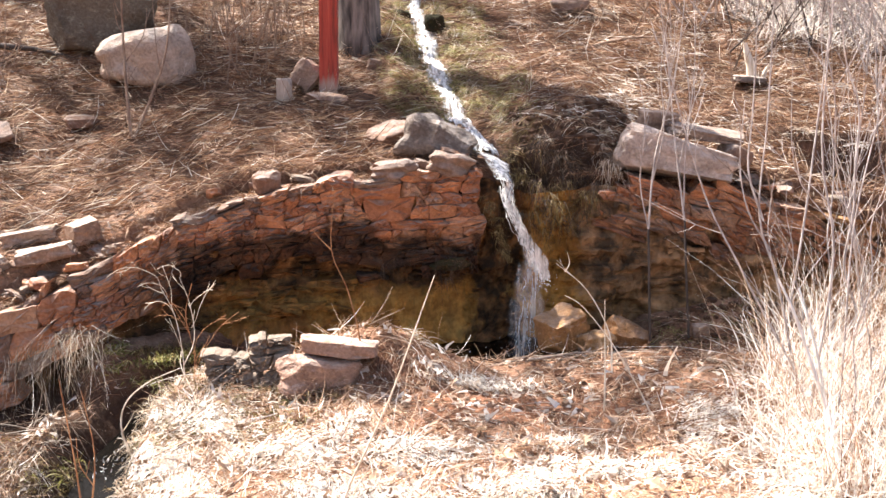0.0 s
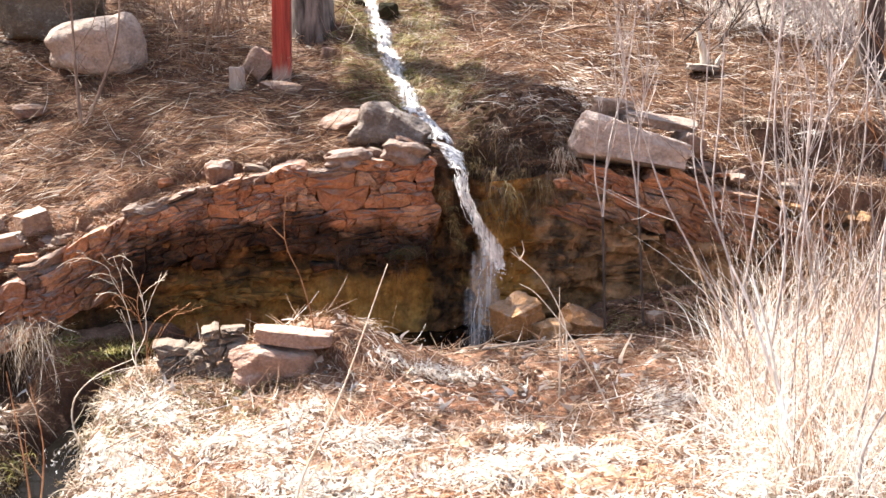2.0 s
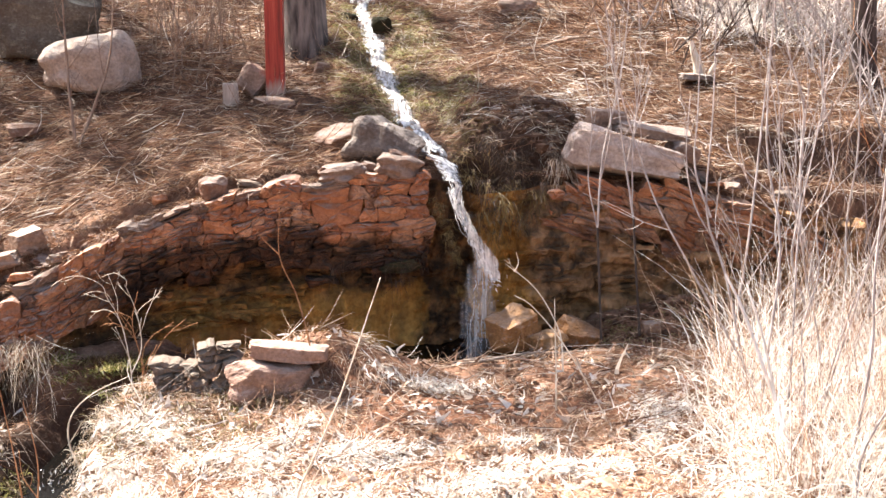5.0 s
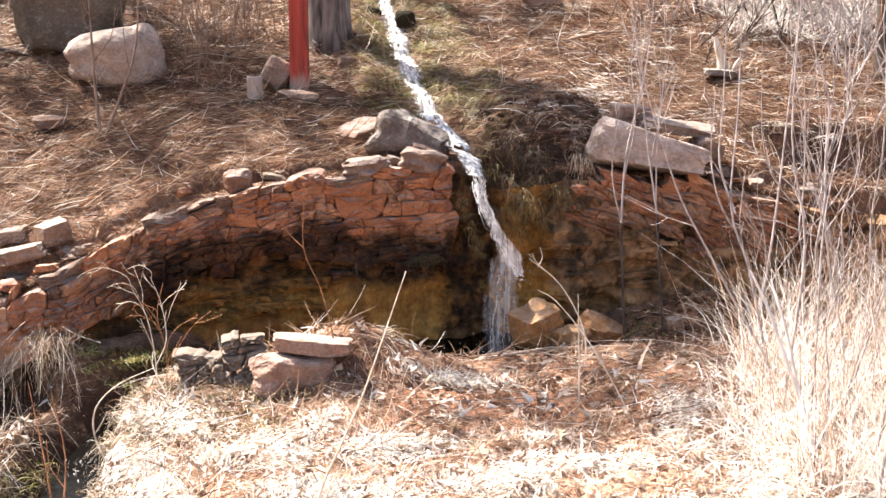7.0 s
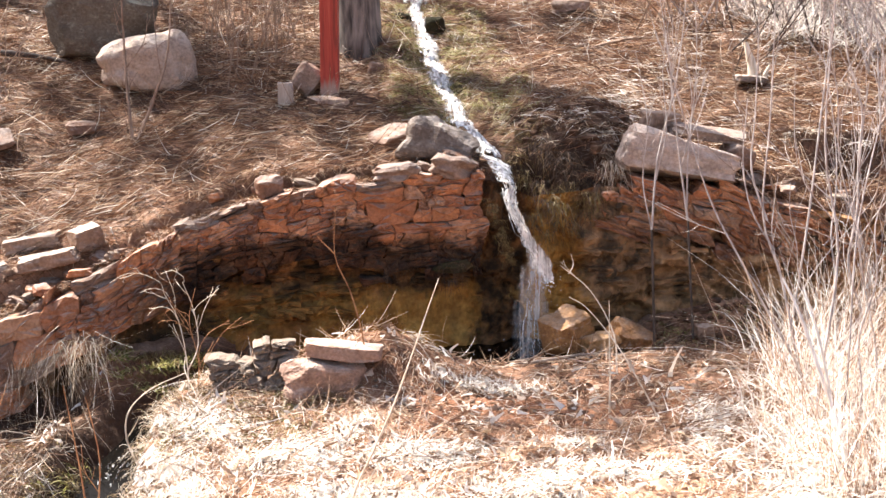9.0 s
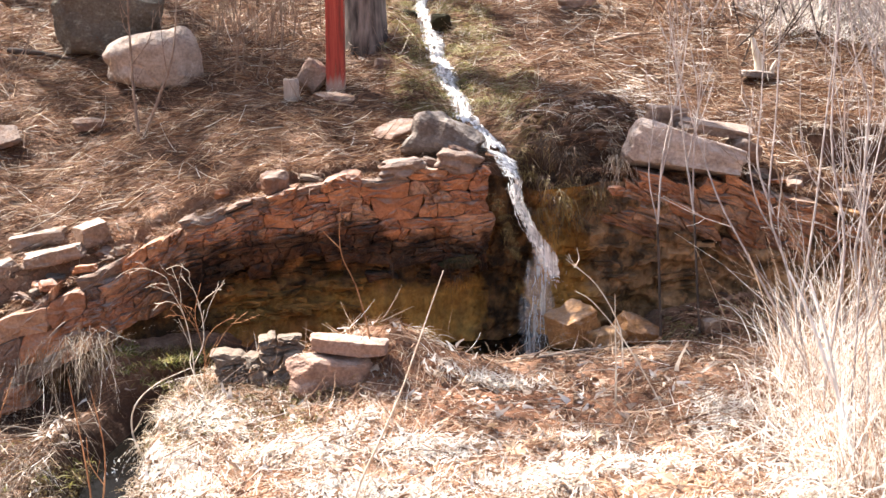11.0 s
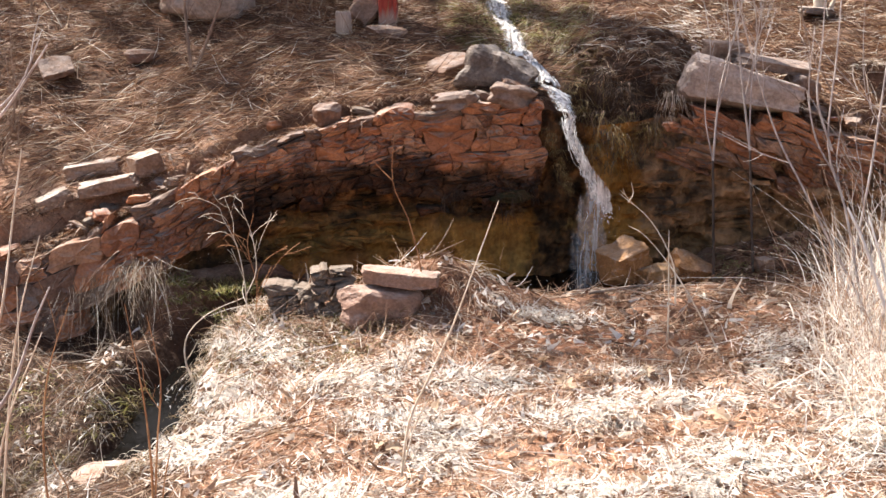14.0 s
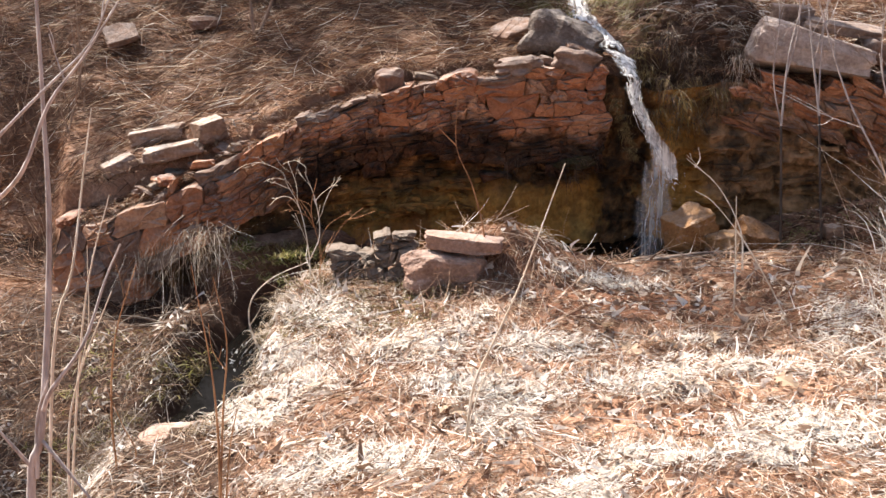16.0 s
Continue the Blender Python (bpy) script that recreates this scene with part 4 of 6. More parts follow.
def build_fall():
    fall = tagged(empty("waterfall", (0.36, 6.6, -0.07)), "thin white waterfall running down the slope and dropping into a pool", "waterfall")
    inv = -np.array(fall.location)
    slope = []
    for y in np.linspace(10.2, 7.02, 20):
        x = float(np.interp(y, FALL_Y, FALL_X))
        slope.append((x + 0.012 * math.sin(y * 9), y, float(ground_z(x, y)) + 0.055))
    sheet("rill", ribbon(slope, [0.25, 0.15, 0.055, 0.055, 0.11, 0.14, 0.125, 0.10], 0, 15, 0.006, 0.03, 1), inv, FOAM, fall)
    jet = [(0.25, 7.04, 0.90), (0.29, 6.88, 0.885), (0.325, 6.66, 0.80), (0.345, 6.58, 0.70), (0.39, 6.52, 0.60), (0.45, 6.47, 0.49), (0.50, 6.44, 0.40), (0.525, 6.42, 0.34)]
    sheet("jet", ribbon(jet, [0.085, 0.075, 0.050, 0.032, 0.034, 0.044, 0.050, 0.040], 0, 15, 0.002, 0.015, 2), inv, JET, fall)
    def strands(name, line, n, spread, r):
        """Thin threads of water along a line."""
        g, line = Geo(), np.array(line)
        k = np.linspace(0, len(line) - 1, len(line) * 4)
        line = np.stack([np.interp(k, range(len(line)), line[:, i]) for i in range(3)], 1)
        for _ in range(n):
            a = int(rng.uniform(0, len(line) * 0.6))
            b = min(len(line), a + int(rng.uniform(5, 14)))
            off = rng.normal(size=3) * (spread, spread * 0.5, 0.01)
            grow = np.linspace(0.8, 1.3, b - a)[:, None]
            g.tube(line[a:b] + off * grow + rng.normal(size=(b - a, 3)) * 0.004 + inv, r * rng.uniform(0.5, 1.2), r * 0.3, 4)
        tagged(g.ob(name, THREAD, fall), kind="stuff")

    strands("falling_thread", jet[1:], 34, 0.017, 0.0022)
    veil = [(0.44, 6.46, 0.50), (0.44, 6.42, 0.36), (0.43, 6.40, 0.20), (0.42, 6.39, 0.06), (0.40, 6.38, -0.10)]
    sheet("veil", ribbon(veil, [0.03, 0.075, 0.085, 0.075, 0.08], 0, 13, 0.003, 0.02, 3), inv, VEIL, fall)
    strands("hanging_mist", veil, 12, 0.026, 0.0014)
    n = 80
    c = np.array((0.38, 6.45, -0.05)) + rng.normal(size=(n, 3)) * (0.08, 0.05, 0.03)
    c[:40] = np.array((0.53, 6.43, 0.33)) + rng.normal(size=(40, 3)) * (0.03, 0.03, 0.035)
    g = Geo()
    for q in c:
        r = rng.uniform(0.0012, 0.0035)
        g.add(q + r * np.array([(1, 0, 0), (-1, 0, 0), (0, 1, 0), (0, -1, 0), (0, 0, 1), (0, 0, -1)]),
              [(0, 2, 4, 4), (2, 1, 4, 4), (1, 3, 4, 4), (3, 0, 4, 4), (2, 0, 5, 5), (1, 2, 5, 5), (3, 1, 5, 5), (0, 3, 5, 5)])
    vv = np.concatenate(g.v) + inv
    ff = np.concatenate(g.f)[:, :3]
    tagged(mesh_ob("spray", vv, ff, SPRAY, fall, True), kind="stuff")
    return fall


SPRAY = Mat("spray_drops", 0.2).colour((0.88, 0.88, 0.87)).m
build_fall()


def build_brook():
    path = list(zip(BROOK_X, BROOK_Y, BROOK_Z))
    p = np.array(path)
    fine = np.linspace(0, len(p) - 1, 90)
    p = np.stack([np.interp(fine, range(len(p)), p[:, i]) for i in range(3)], 1)
    d = np.gradient(p, axis=0)
    side = np.stack([-d[:, 1], d[:, 0], 0 * d[:, 0]], 1)
    side /= np.linalg.norm(side, axis=1, keepdims=True)
    u = np.linspace(-1, 1, 13)
    half = np.where(p[:, 0] > -0.9, 0.34, 0.13)
    v = p[:, None] + side[:, None] * u[None, :, None] * half[:, None, None]
    k = np.arange(len(p) - 1)[:, None] * 13 + np.arange(12)[None, :]
    f = np.stack([k, k + 13, k + 14, k + 1], -1).reshape(-1, 4)
    tagged(mesh_ob("brook", v.reshape(-1, 3), f, WATER, soft=True), "narrow dark brook and pool at the foot of the wall", "water", kind="structure")
    n = 50
    c = np.array((-1.53, 5.62, -0.35)) + rng.normal(size=(n, 3)) * (0.04, 0.10, 0.02)
    w = rng.normal(size=(n, 3)) + (0, 0, 1.5)
    blades("splash", c, w, rng.uniform(0.008, 0.02, n), np.full(n, 0.004), np.zeros(n), SPRAY, 1, label="white splashes where the brook tumbles over stones", category="water")


build_brook()


# ---- stems, twigs and shrubs ----
def stem_geo(g, path, r0, r1, twigs, rs, reach=0.35, sides=6):
    """One stem with side twigs that fork again."""
    p = g.tube(path, r0, r1, sides, 0.12)
    n = len(p)
    total = np.linalg.norm(p[-1] - p[0])
    for _ in range(twigs):
        i = int(rs.uniform(0.3, 0.97) * (n - 1))
        d = p[min(i + 1, n - 1)] - p[max(i - 1, 0)]
        d = d / (np.linalg.norm(d) + 1e-9)
        w = d * rs.uniform(0.8, 1.3) + rs.normal(size=3) * (0.42, 0.32, 0.25)
        w /= np.linalg.norm(w)
        length = reach * total * rs.uniform(0.3, 1.0)
        a = p[i]
        b = a + w * length * 0.5 + rs.normal(size=3) * 0.04 * length
        c = b + (w + np.array((0, 0, 0.25)) + rs.normal(size=3) * 0.25) * length * 0.5
        r = max(r0 + (r1 - r0) * i / n, 0.002) * 0.55
        q = g.tube([a, b, c], r, 0.0012, 4)
        for _ in range(2):
            j = rs.integers(2, len(q) - 1)
            e = q[j] + (w + rs.normal(size=3) * 0.6) * length * 0.3
            g.tube([q[j], 0.5 * (q[j] + e) + rs.normal(size=3) * 0.02 * length, e], r * 0.6, 0.0010, 3)
    return p


def shrub(name, label, stems, material, seed, category="shrub"):
    """stems: (path, radius, twigs) each; a thing whose stems are its parts."""
    rs = np.random.default_rng(seed)
    o = np.array(stems[0][0][0])
    thing = tagged(empty(name, tuple(o)), label, category)
    for path, r, twigs in stems:
        g = Geo()
        stem_geo(g, [np.array(q) - o for q in path], r, max(r * 0.3, 0.0014), twigs, rs)
        g.ob("stem", material, thing)
    return thing


def wand(x, y, height, lean_x, lean_y, rs, n=6, crook=0.03, sink=0.03):
    """A line for a slender stem that grows from the ground."""
    z = float(ground_z(x, y)) - sink
    out = []
    dx = dy = 0.0
    for i in range(n):
        t = i / (n - 1)
        out.append((x + lean_x * t * height + dx, y + lean_y * t * height + dy, z + t * height))
        dx += rs.normal() * crook * height / n
        dy += rs.normal() * crook * height / n
    return out


G = lambda x, y: float(ground_z(x, y))
shrub("dry_stalk", "single straw-coloured dry stalk leaning over the ground", [([(-0.38, 4.38, -0.22), (-0.35, 4.39, -0.01), (-0.27, 4.40, 0.17), (-0.19, 4.41, 0.35), (-0.12, 4.43, 0.54), (-0.03, 4.45, 0.79)], 0.0055, 0),
      ([(-0.38, 4.38, -0.22), (-0.33, 4.36, -0.02), (-0.25, 4.36, 0.14)], 0.003, 0)], STALK, 1, "plant")
def curl_path(o, side, length, hook):
    """A side shoot that rises outwards and hooks over at its end."""
    out = []
    rs = np.random.default_rng(int(1000 * length + 100 * hook))
    for i in range(6):
        t = i / 5
        o = tuple(c + rs.normal() * 0.005 for c in o)
        out.append((o[0] + side * length * (1.2 * (1 - math.cos(hook * t)) / hook + 0.15 * t), o[1] + 0.03 * t, o[2] + length * 1.1 * math.sin(hook * t) / hook))
    return out


shrub("dry_weed", "pale dry weed with curling side shoots", [
    ([(-1.21, 5.76, -0.12), (-1.21, 5.79, 0.09), (-1.25, 5.83, 0.30), (-1.32, 5.86, 0.43)], 0.0028, 3),
    ([(-1.21, 5.79, 0.07), (-1.16, 5.81, 0.19), (-1.18, 5.84, 0.35), (-1.23, 5.86, 0.48)], 0.0024, 3)]
    + [(curl_path(o, side, length, hook), 0.0011, 2) for o, side, length, hook in (
        ((-1.32, 5.86, 0.43), -1, 0.24, 2.6), ((-1.29, 5.85, 0.38), -1, 0.15, 2.3), ((-1.23, 5.86, 0.48), -1, 0.13, 2.4), ((-1.25, 5.83, 0.30), -1, 0.16, 2.8),
        ((-1.17, 5.82, 0.24), 1, 0.19, 0.7), ((-1.18, 5.84, 0.34), 1, 0.10, 1.7))], STALK, 2, "plant")
shrub("red_twig", "thin tawny shoots curling beside the pale weed", [
    ([(-1.17, 5.78, -0.08), (-1.16, 5.80, 0.12), (-1.20, 5.83, 0.30), (-1.17, 5.85, 0.45)], 0.0020, 2)]
    + [(curl_path(o, side, length, hook), 0.0012, 1) for o, side, length, hook in (
        ((-1.16, 5.80, 0.06), 1, 0.28, 0.9), ((-1.16, 5.80, 0.13), 1, 0.19, 1.2), ((-1.18, 5.82, 0.22), -1, 0.17, 2.3), ((-1.19, 5.83, 0.30), -1, 0.13, 2.7), ((-1.17, 5.80, 0.02), 1, 0.17, 0.6))], RED_TWIG, 22, "plant")
shrub("dry_weed", "pale dead stem arching over the brook", [
    ([(-1.40, 5.60, -0.36), (-1.47, 5.63, -0.21), (-1.46, 5.65, -0.08), (-1.36, 5.67, 0.02), (-1.20, 5.69, 0.09)], 0.005, 0),
    ([(-1.47, 5.63, -0.20), (-1.43, 5.63, -0.14), (-1.41, 5.63, -0.10)], 0.0022, 0),
    ([(-1.38, 5.62, -0.34), (-1.36, 5.63, -0.22), (-1.33, 5.63, -0.10)], 0.003, 0),
    ([(-1.02, 5.40, -0.24), (-1.10, 5.55, -0.05), (-1.20, 5.69, 0.09), (-1.21, 5.75, 0.15)], 0.003, 0)], STALK, 3, "plant")
shrub("red_twig", "thin red-brown forked twig rising from the mound", [
    ([(-0.38, 5.84, 0.10), (-0.40, 5.83, 0.25), (-0.45, 5.86, 0.43), (-0.52, 5.89, 0.60), (-0.51, 5.94, 0.87)], 0.004, 1),
    ([(-0.52, 5.89, 0.60), (-0.59, 5.90, 0.67), (-0.64, 5.92, 0.74)], 0.003, 0)], RED_TWIG, 4, "plant")
shrub("dry_stalk", "pale dry weed stalks with bent tops", [
    ([(0.73, 5.58, -0.10), (0.73, 5.58, 0.08), (0.73, 5.62, 0.25), (0.73, 5.65, 0.42)], 0.005, 0),
    ([(0.96, 5.44, -0.14), (0.88, 5.47, 0.03), (0.75, 5.52, 0.25), (0.62, 5.55, 0.41), (0.54, 5.56, 0.46)], 0.0045, 0),
    ([(0.76, 5.58, 0.10), (0.75, 5.62, 0.27), (0.65, 5.66, 0.46), (0.51, 5.68, 0.58)], 0.0045, 1),
    ([(0.55, 5.68, 0.54), (0.57, 5.68, 0.58), (0.56, 5.68, 0.63)], 0.003, 0)], STALK, 5, "plant")
near = [([(-1.42, 2.97, -0.52), (-1.40, 2.97, 0.20), (-1.36, 2.97, 0.36), (-1.33, 2.99, 0.59), (-1.31, 3.03, 0.90), (-1.31, 3.06, 1.18), (-1.31, 3.09, 1.60)], 0.012, 0),
        ([(-1.34, 2.96, 0.44), (-1.31, 2.95, 0.50), (-1.23, 2.98, 0.61), (-1.18, 3.03, 0.76), (-1.14, 3.05, 0.85)], 0.006, 0),
        ([(-1.38, 2.97, 0.25), (-1.36, 2.97, 0.42), (-1.32, 2.96, 0.52)], 0.007, 0),
        ]
near += [([(-1.44, 2.97, 0.95), (-1.31, 2.90, 1.06), (-1.23, 2.90, 1.22), (-1.15, 2.92, 1.32), (-1.06, 2.94, 1.45)], 0.006, 1),
        ([(-1.46, 2.95, 1.06), (-1.36, 2.93, 1.15), (-1.24, 2.94, 1.26), (-1.15, 2.98, 1.35), (-1.10, 3.00, 1.46)], 0.005, 1),
        ([(-1.36, 2.97, 0.36), (-1.28, 2.94, 0.28), (-1.20, 2.92, 0.18), (-1.16, 2.9, 0.08)], 0.005, 1),
        ([(-1.39, 2.97, 0.28), (-1.46, 2.92, 0.42), (-1.52, 2.90, 0.50)], 0.005, 1)]
shrub("sapling", "slim pale yellow-grey sapling with bare crossing branches", near, PALE_BARK, 6, "sapling")
shrub("dry_stalk", "tall thin pale stalks in front of the bank", [
    ([(-1.56, 3.32, -0.55), (-1.46, 3.33, 0.44), (-1.41, 3.40, 0.68), (-1.38, 3.48, 0.96), (-1.36, 3.52, 1.12)], 0.005, 0),
    ([(-1.58, 3.5, -0.55), (-1.47, 3.52, 0.30), (-1.42, 3.55, 0.62), (-1.35, 3.58, 0.86)], 0.004, 0),
    ([(-1.50, 3.4, -0.52), (-1.48, 3.42, 0.10), (-1.44, 3.45, 0.34), (-1.33, 3.48, 0.60)], 0.004, 1)], STALK, 7, "plant")
shrub("red_twig", "thin orange-brown upright shoots beside the brook", [
    ([(-1.25, 4.18, -0.42), (-1.26, 4.24, -0.14), (-1.29, 4.30, 0.10), (-1.36, 4.38, 0.43)], 0.005, 0),
    ([(-1.25, 4.17, -0.42), (-1.24, 4.26, -0.06), (-1.23, 4.32, 0.17), (-1.28, 4.37, 0.39)], 0.004, 1),
    ([(-1.23, 4.17, -0.42), (-1.21, 4.2, -0.2), (-1.18, 4.22, -0.05)], 0.003, 0)], RED_TWIG, 8, "plant")
shrub("red_twig", "thin orange-brown shoots on the bank", [
    ([(-1.70, 4.42, -0.55), (-1.74, 4.49, -0.21), (-1.73, 4.57, 0.09), (-1.65, 4.64, 0.36)], 0.005, 1),
    ([(-1.72, 4.45, -0.52), (-1.66, 4.5, -0.36), (-1.70, 4.5, -0.25), (-1.76, 4.52, -0.1)], 0.003, 0)], RED_TWIG, 9, "plant")
def pale_sapling(label, foot, stems, seed):
    """A slim stem that is dark at its foot and pale above."""
    rs = np.random.default_rng(seed)
    o = np.array(foot[0])
    thing = tagged(empty("sapling", tuple(o)), label, "sapling")
    g = Geo()
    g.tube([np.array(q) - o for q in foot], 0.0075, 0.0062, 6, 0.12)
    g.ob("foot", DARK_BARK, thing, label="dark lower part of the stem")
    for path, r, twigs in stems:
        g = Geo()
        stem_geo(g, [np.array(q) - o for q in path], r, max(r * 0.3, 0.0014), twigs, rs)
        g.ob("stem", PALE_BARK, thing)
    return thing


pale_sapling("slim pale stem in front of the wall, dark at its foot", [(1.06, 6.38, 0.03), (1.05, 6.40, 0.33), (1.045, 6.45, 0.60)], [
    ([(1.045, 6.45, 0.59), (1.08, 6.52, 0.96), (1.18, 6.60, 1.35), (1.24, 6.67, 1.85)], 0.0062, 5),
    ([(1.045, 6.455, 0.60), (1.00, 6.48, 0.85), (1.02, 6.50, 1.15), (0.96, 6.55, 1.50)], 0.0040, 5),
    ([(1.07, 6.50, 0.85), (1.12, 6.52, 1.10), (1.10, 6.55, 1.40), (1.14, 6.6, 1.7)], 0.0035, 4)], 10)
pale_sapling("slim pale forked stem in front of the wall", [(1.27, 6.44, 0.03), (1.25, 6.45, 0.32), (1.24, 6.51, 0.64)], [
    ([(1.24, 6.51, 0.63), (1.19, 6.58, 1.03), (1.15, 6.67, 1.46), (1.09, 6.72, 1.85)], 0.0062, 5),
    ([(1.235, 6.52, 0.70), (1.24, 6.55, 1.00), (1.28, 6.60, 1.40), (1.27, 6.65, 1.80)], 0.0045, 5),
    ([(1.21, 6.56, 0.90), (1.26, 6.58, 1.2), (1.22, 6.62, 1.5)], 0.0035, 4)], 11)
willow = [([(1.62, 5.67, -0.06), (1.60, 5.69, 0.12), (1.53, 5.77, 0.50), (1.45, 5.82, 0.78), (1.49, 5.91, 1.24), (1.52, 6.01, 1.95)], 0.008, 5),
          ([(1.47, 5.82, 0.75), (1.40, 5.86, 0.98), (1.42, 5.91, 1.24), (1.44, 5.98, 1.75)], 0.006, 4),
          ([(1.50, 5.80, 0.62), (1.40, 5.84, 0.8), (1.36, 5.86, 1.02), (1.38, 5.9, 1.3)], 0.005, 3),
          ]
willow += [([(1.62, 5.37, -0.12), (1.61, 5.38, 0.06), (1.70, 5.49, 0.66), (1.65, 5.59, 1.14), (1.71, 5.70, 1.95)], 0.009, 4),
          ([(1.72, 5.38, -0.12), (1.74, 5.40, 0.20), (1.79, 5.52, 0.78), (1.91, 5.62, 1.31), (2.01, 5.73, 1.95)], 0.006, 4),
          ([(1.60, 5.96, -0.05), (1.62, 5.98, 0.04), (1.73, 6.10, 0.62), (1.81, 6.21, 1.21), (1.90, 6.32, 1.95)], 0.009, 4),
          ([(1.82, 4.89, -0.2), (1.92, 4.95, 0.32), (1.94, 5.01, 0.64), (2.02, 5.12, 1.20), (2.09, 5.19, 1.75)], 0.008, 3),
          ([(1.78, 4.68, -0.2), (1.82, 4.70, 0.03), (2.01, 4.74, 0.31), (2.15, 4.8, 0.45)], 0.008, 2)]
shrub("willow_shrub", "thicket of bare pale grey willow stems", willow, PALE_BARK, 12)
rs = np.random.default_rng(5)
for k in range(5):
    stems = []
    cx, cy = [(1.9, 5.6), (2.2, 5.9), (2.1, 6.3), (2.5, 5.5), (2.45, 6.5)][k]
    for _ in range(7):
        x, y = cx + rs.normal() * 0.20, cy + rs.normal() * 0.25
        stems.append((wand(x, y, rs.uniform(1.0, 2.3), rs.normal() * 0.20, rs.normal() * 0.10, rs, 8, 0.16), rs.uniform(0.003, 0.0085), 6))
    shrub("willow_shrub", "clump of thin bare willow shoots, pale grey and reddish", stems, [PALE_BARK, BROWN_TWIG, PALE_BARK, RED_TWIG, PALE_BARK][k], 30 + k)
shrub("broken_stalk", "thick bleached broken stalk leaning in the grass", [([(1.63, 5.03, -0.2), (1.62, 5.05, -0.04), (1.53, 5.11, 0.24), (1.45, 5.15, 0.47), (1.38, 5.18, 0.62)], 0.014, 0)], BLEACHED, 13, "plant")
shrub("broken_stalk", "thick bleached broken stalk leaning in the grass", [([(1.62, 5.09, -0.2), (1.61, 5.10, -0.05), (1.55, 5.17, 0.32), (1.48, 5.22, 0.57)], 0.012, 0)], BLEACHED, 14, "plant")
shrub("sapling", "thin brown forked sapling on the slope", [
    ([(-1.83, 7.56, 0.88), (-1.84, 7.58, 0.95), (-1.87, 7.64, 1.22), (-1.89, 7.70, 1.55), (-1.90, 7.74, 1.95)], 0.013, 4),
    ([(-1.83, 7.57, 0.92), (-1.72, 7.63, 1.19), (-1.63, 7.69, 1.48), (-1.60, 7.74, 1.95)], 0.010, 4)], BROWN_TWIG, 15, "sapling")
for k, (cx, cy, n, tall) in enumerate([(-1.35, 8.45, 16, 0.55), (-1.15, 8.9, 16, 0.65), (-1.6, 8.9, 16, 0.75), (-2.9, 7.1, 8, 0.6), (-2.9, 8.3, 10, 0.6)]):
    stems = [(wand(cx + rs.normal() * 0.16, cy + rs.normal() * 0.14, tall * rs.uniform(0.6, 1.3), rs.normal() * 0.25, rs.normal() * 0.2, rs), 0.004, 4) for _ in range(n)]
    shrub("brush", "low brush of thin bare brown twigs on the slope", stems, BROWN_TWIG, 50 + k)
for k, (cx, cy, n, tall, mat) in enumerate([(2.25, 9.5, 18, 0.6, PALE_BARK), (2.7, 9.5, 34, 0.8, PALE_BARK), (2.3, 9.0, 12, 0.5, DARK_BARK), (3.1, 9.2, 34, 0.8, PALE_BARK), (1.75, 9.5, 16, 0.5, BROWN_TWIG), (3.0, 7.8, 16, 0.7, PALE_BARK), (2.4, 9.9, 34, 0.8, PALE_BARK), (3.4, 8.6, 26, 0.7, PALE_BARK)]):
    stems = [(wand(cx + rs.normal() * 0.25, cy + rs.normal() * 0.22, tall * rs.uniform(0.6, 1.3), rs.normal() * 0.6, rs.normal() * 0.4, rs), 0.007, 8) for _ in range(n)]
    shrub("brush", "tangle of dead bleached branches on the upper slope", stems, mat, 60 + k)
shrub("fallen_branch", "fallen dead branch lying on the slope", [([(1.02, 8.80, 1.44), (1.25, 8.81, 1.49), (1.59, 8.81, 1.50)], 0.012, 3)], BROWN_TWIG, 70, "branch")
shrub("fallen_branch", "dark root lying beside the boulders", [([(-2.96, 8.71, 1.44), (-2.74, 8.70, 1.42), (-2.43, 8.60, 1.36), (-2.2, 8.4, 1.28)], 0.022, 1)], DARK_BARK, 71, "branch")
shrub("fallen_branch", "thin weathered sticks lying along the edge of the pool", [
    ([(0.24, 6.18, G(0.24, 6.18) + 0.015), (0.5, 6.18, G(0.5, 6.18) + 0.02), (0.89, 6.2, G(0.89, 6.2) + 0.02), (1.11, 6.18, G(1.11, 6.18) + 0.015)], 0.010, 0),
    ([(0.42, 6.10, G(0.42, 6.1) + 0.02), (0.7, 6.16, G(0.7, 6.16) + 0.03), (0.95, 6.12, G(0.95, 6.12) + 0.02)], 0.008, 2)], OLD_WOOD, 72, "branch")
shrub("stump", "bleached splintered stump standing on the slope", [
    ([(2.02, 8.46, 1.16), (2.01, 8.46, 1.30), (1.98, 8.46, 1.40), (1.96, 8.46, 1.47)], 0.042, 0), ([(2.08, 8.45, 1.16), (2.09, 8.45, 1.26), (2.12, 8.44, 1.33)], 0.024, 0)], STALK, 80, "stump")
rock("flat_stone", (1.98, 8.38, 1.24), (0.24, 0.16, 0.05), 81, GREY_ROCK, (0, 4, 0), 7, label="dark flat stone under the bleached stump", category="stone")
shrub("fallen_branch", "short pale stick lying on the litter", [([(-1.12, 4.55, G(-1.12, 4.55) + 0.012), (-1.0, 4.54, G(-1.0, 4.54) + 0.016), (-0.86, 4.52, G(-0.86, 4.52) + 0.012)], 0.012, 0)], STALK, 73, "branch")


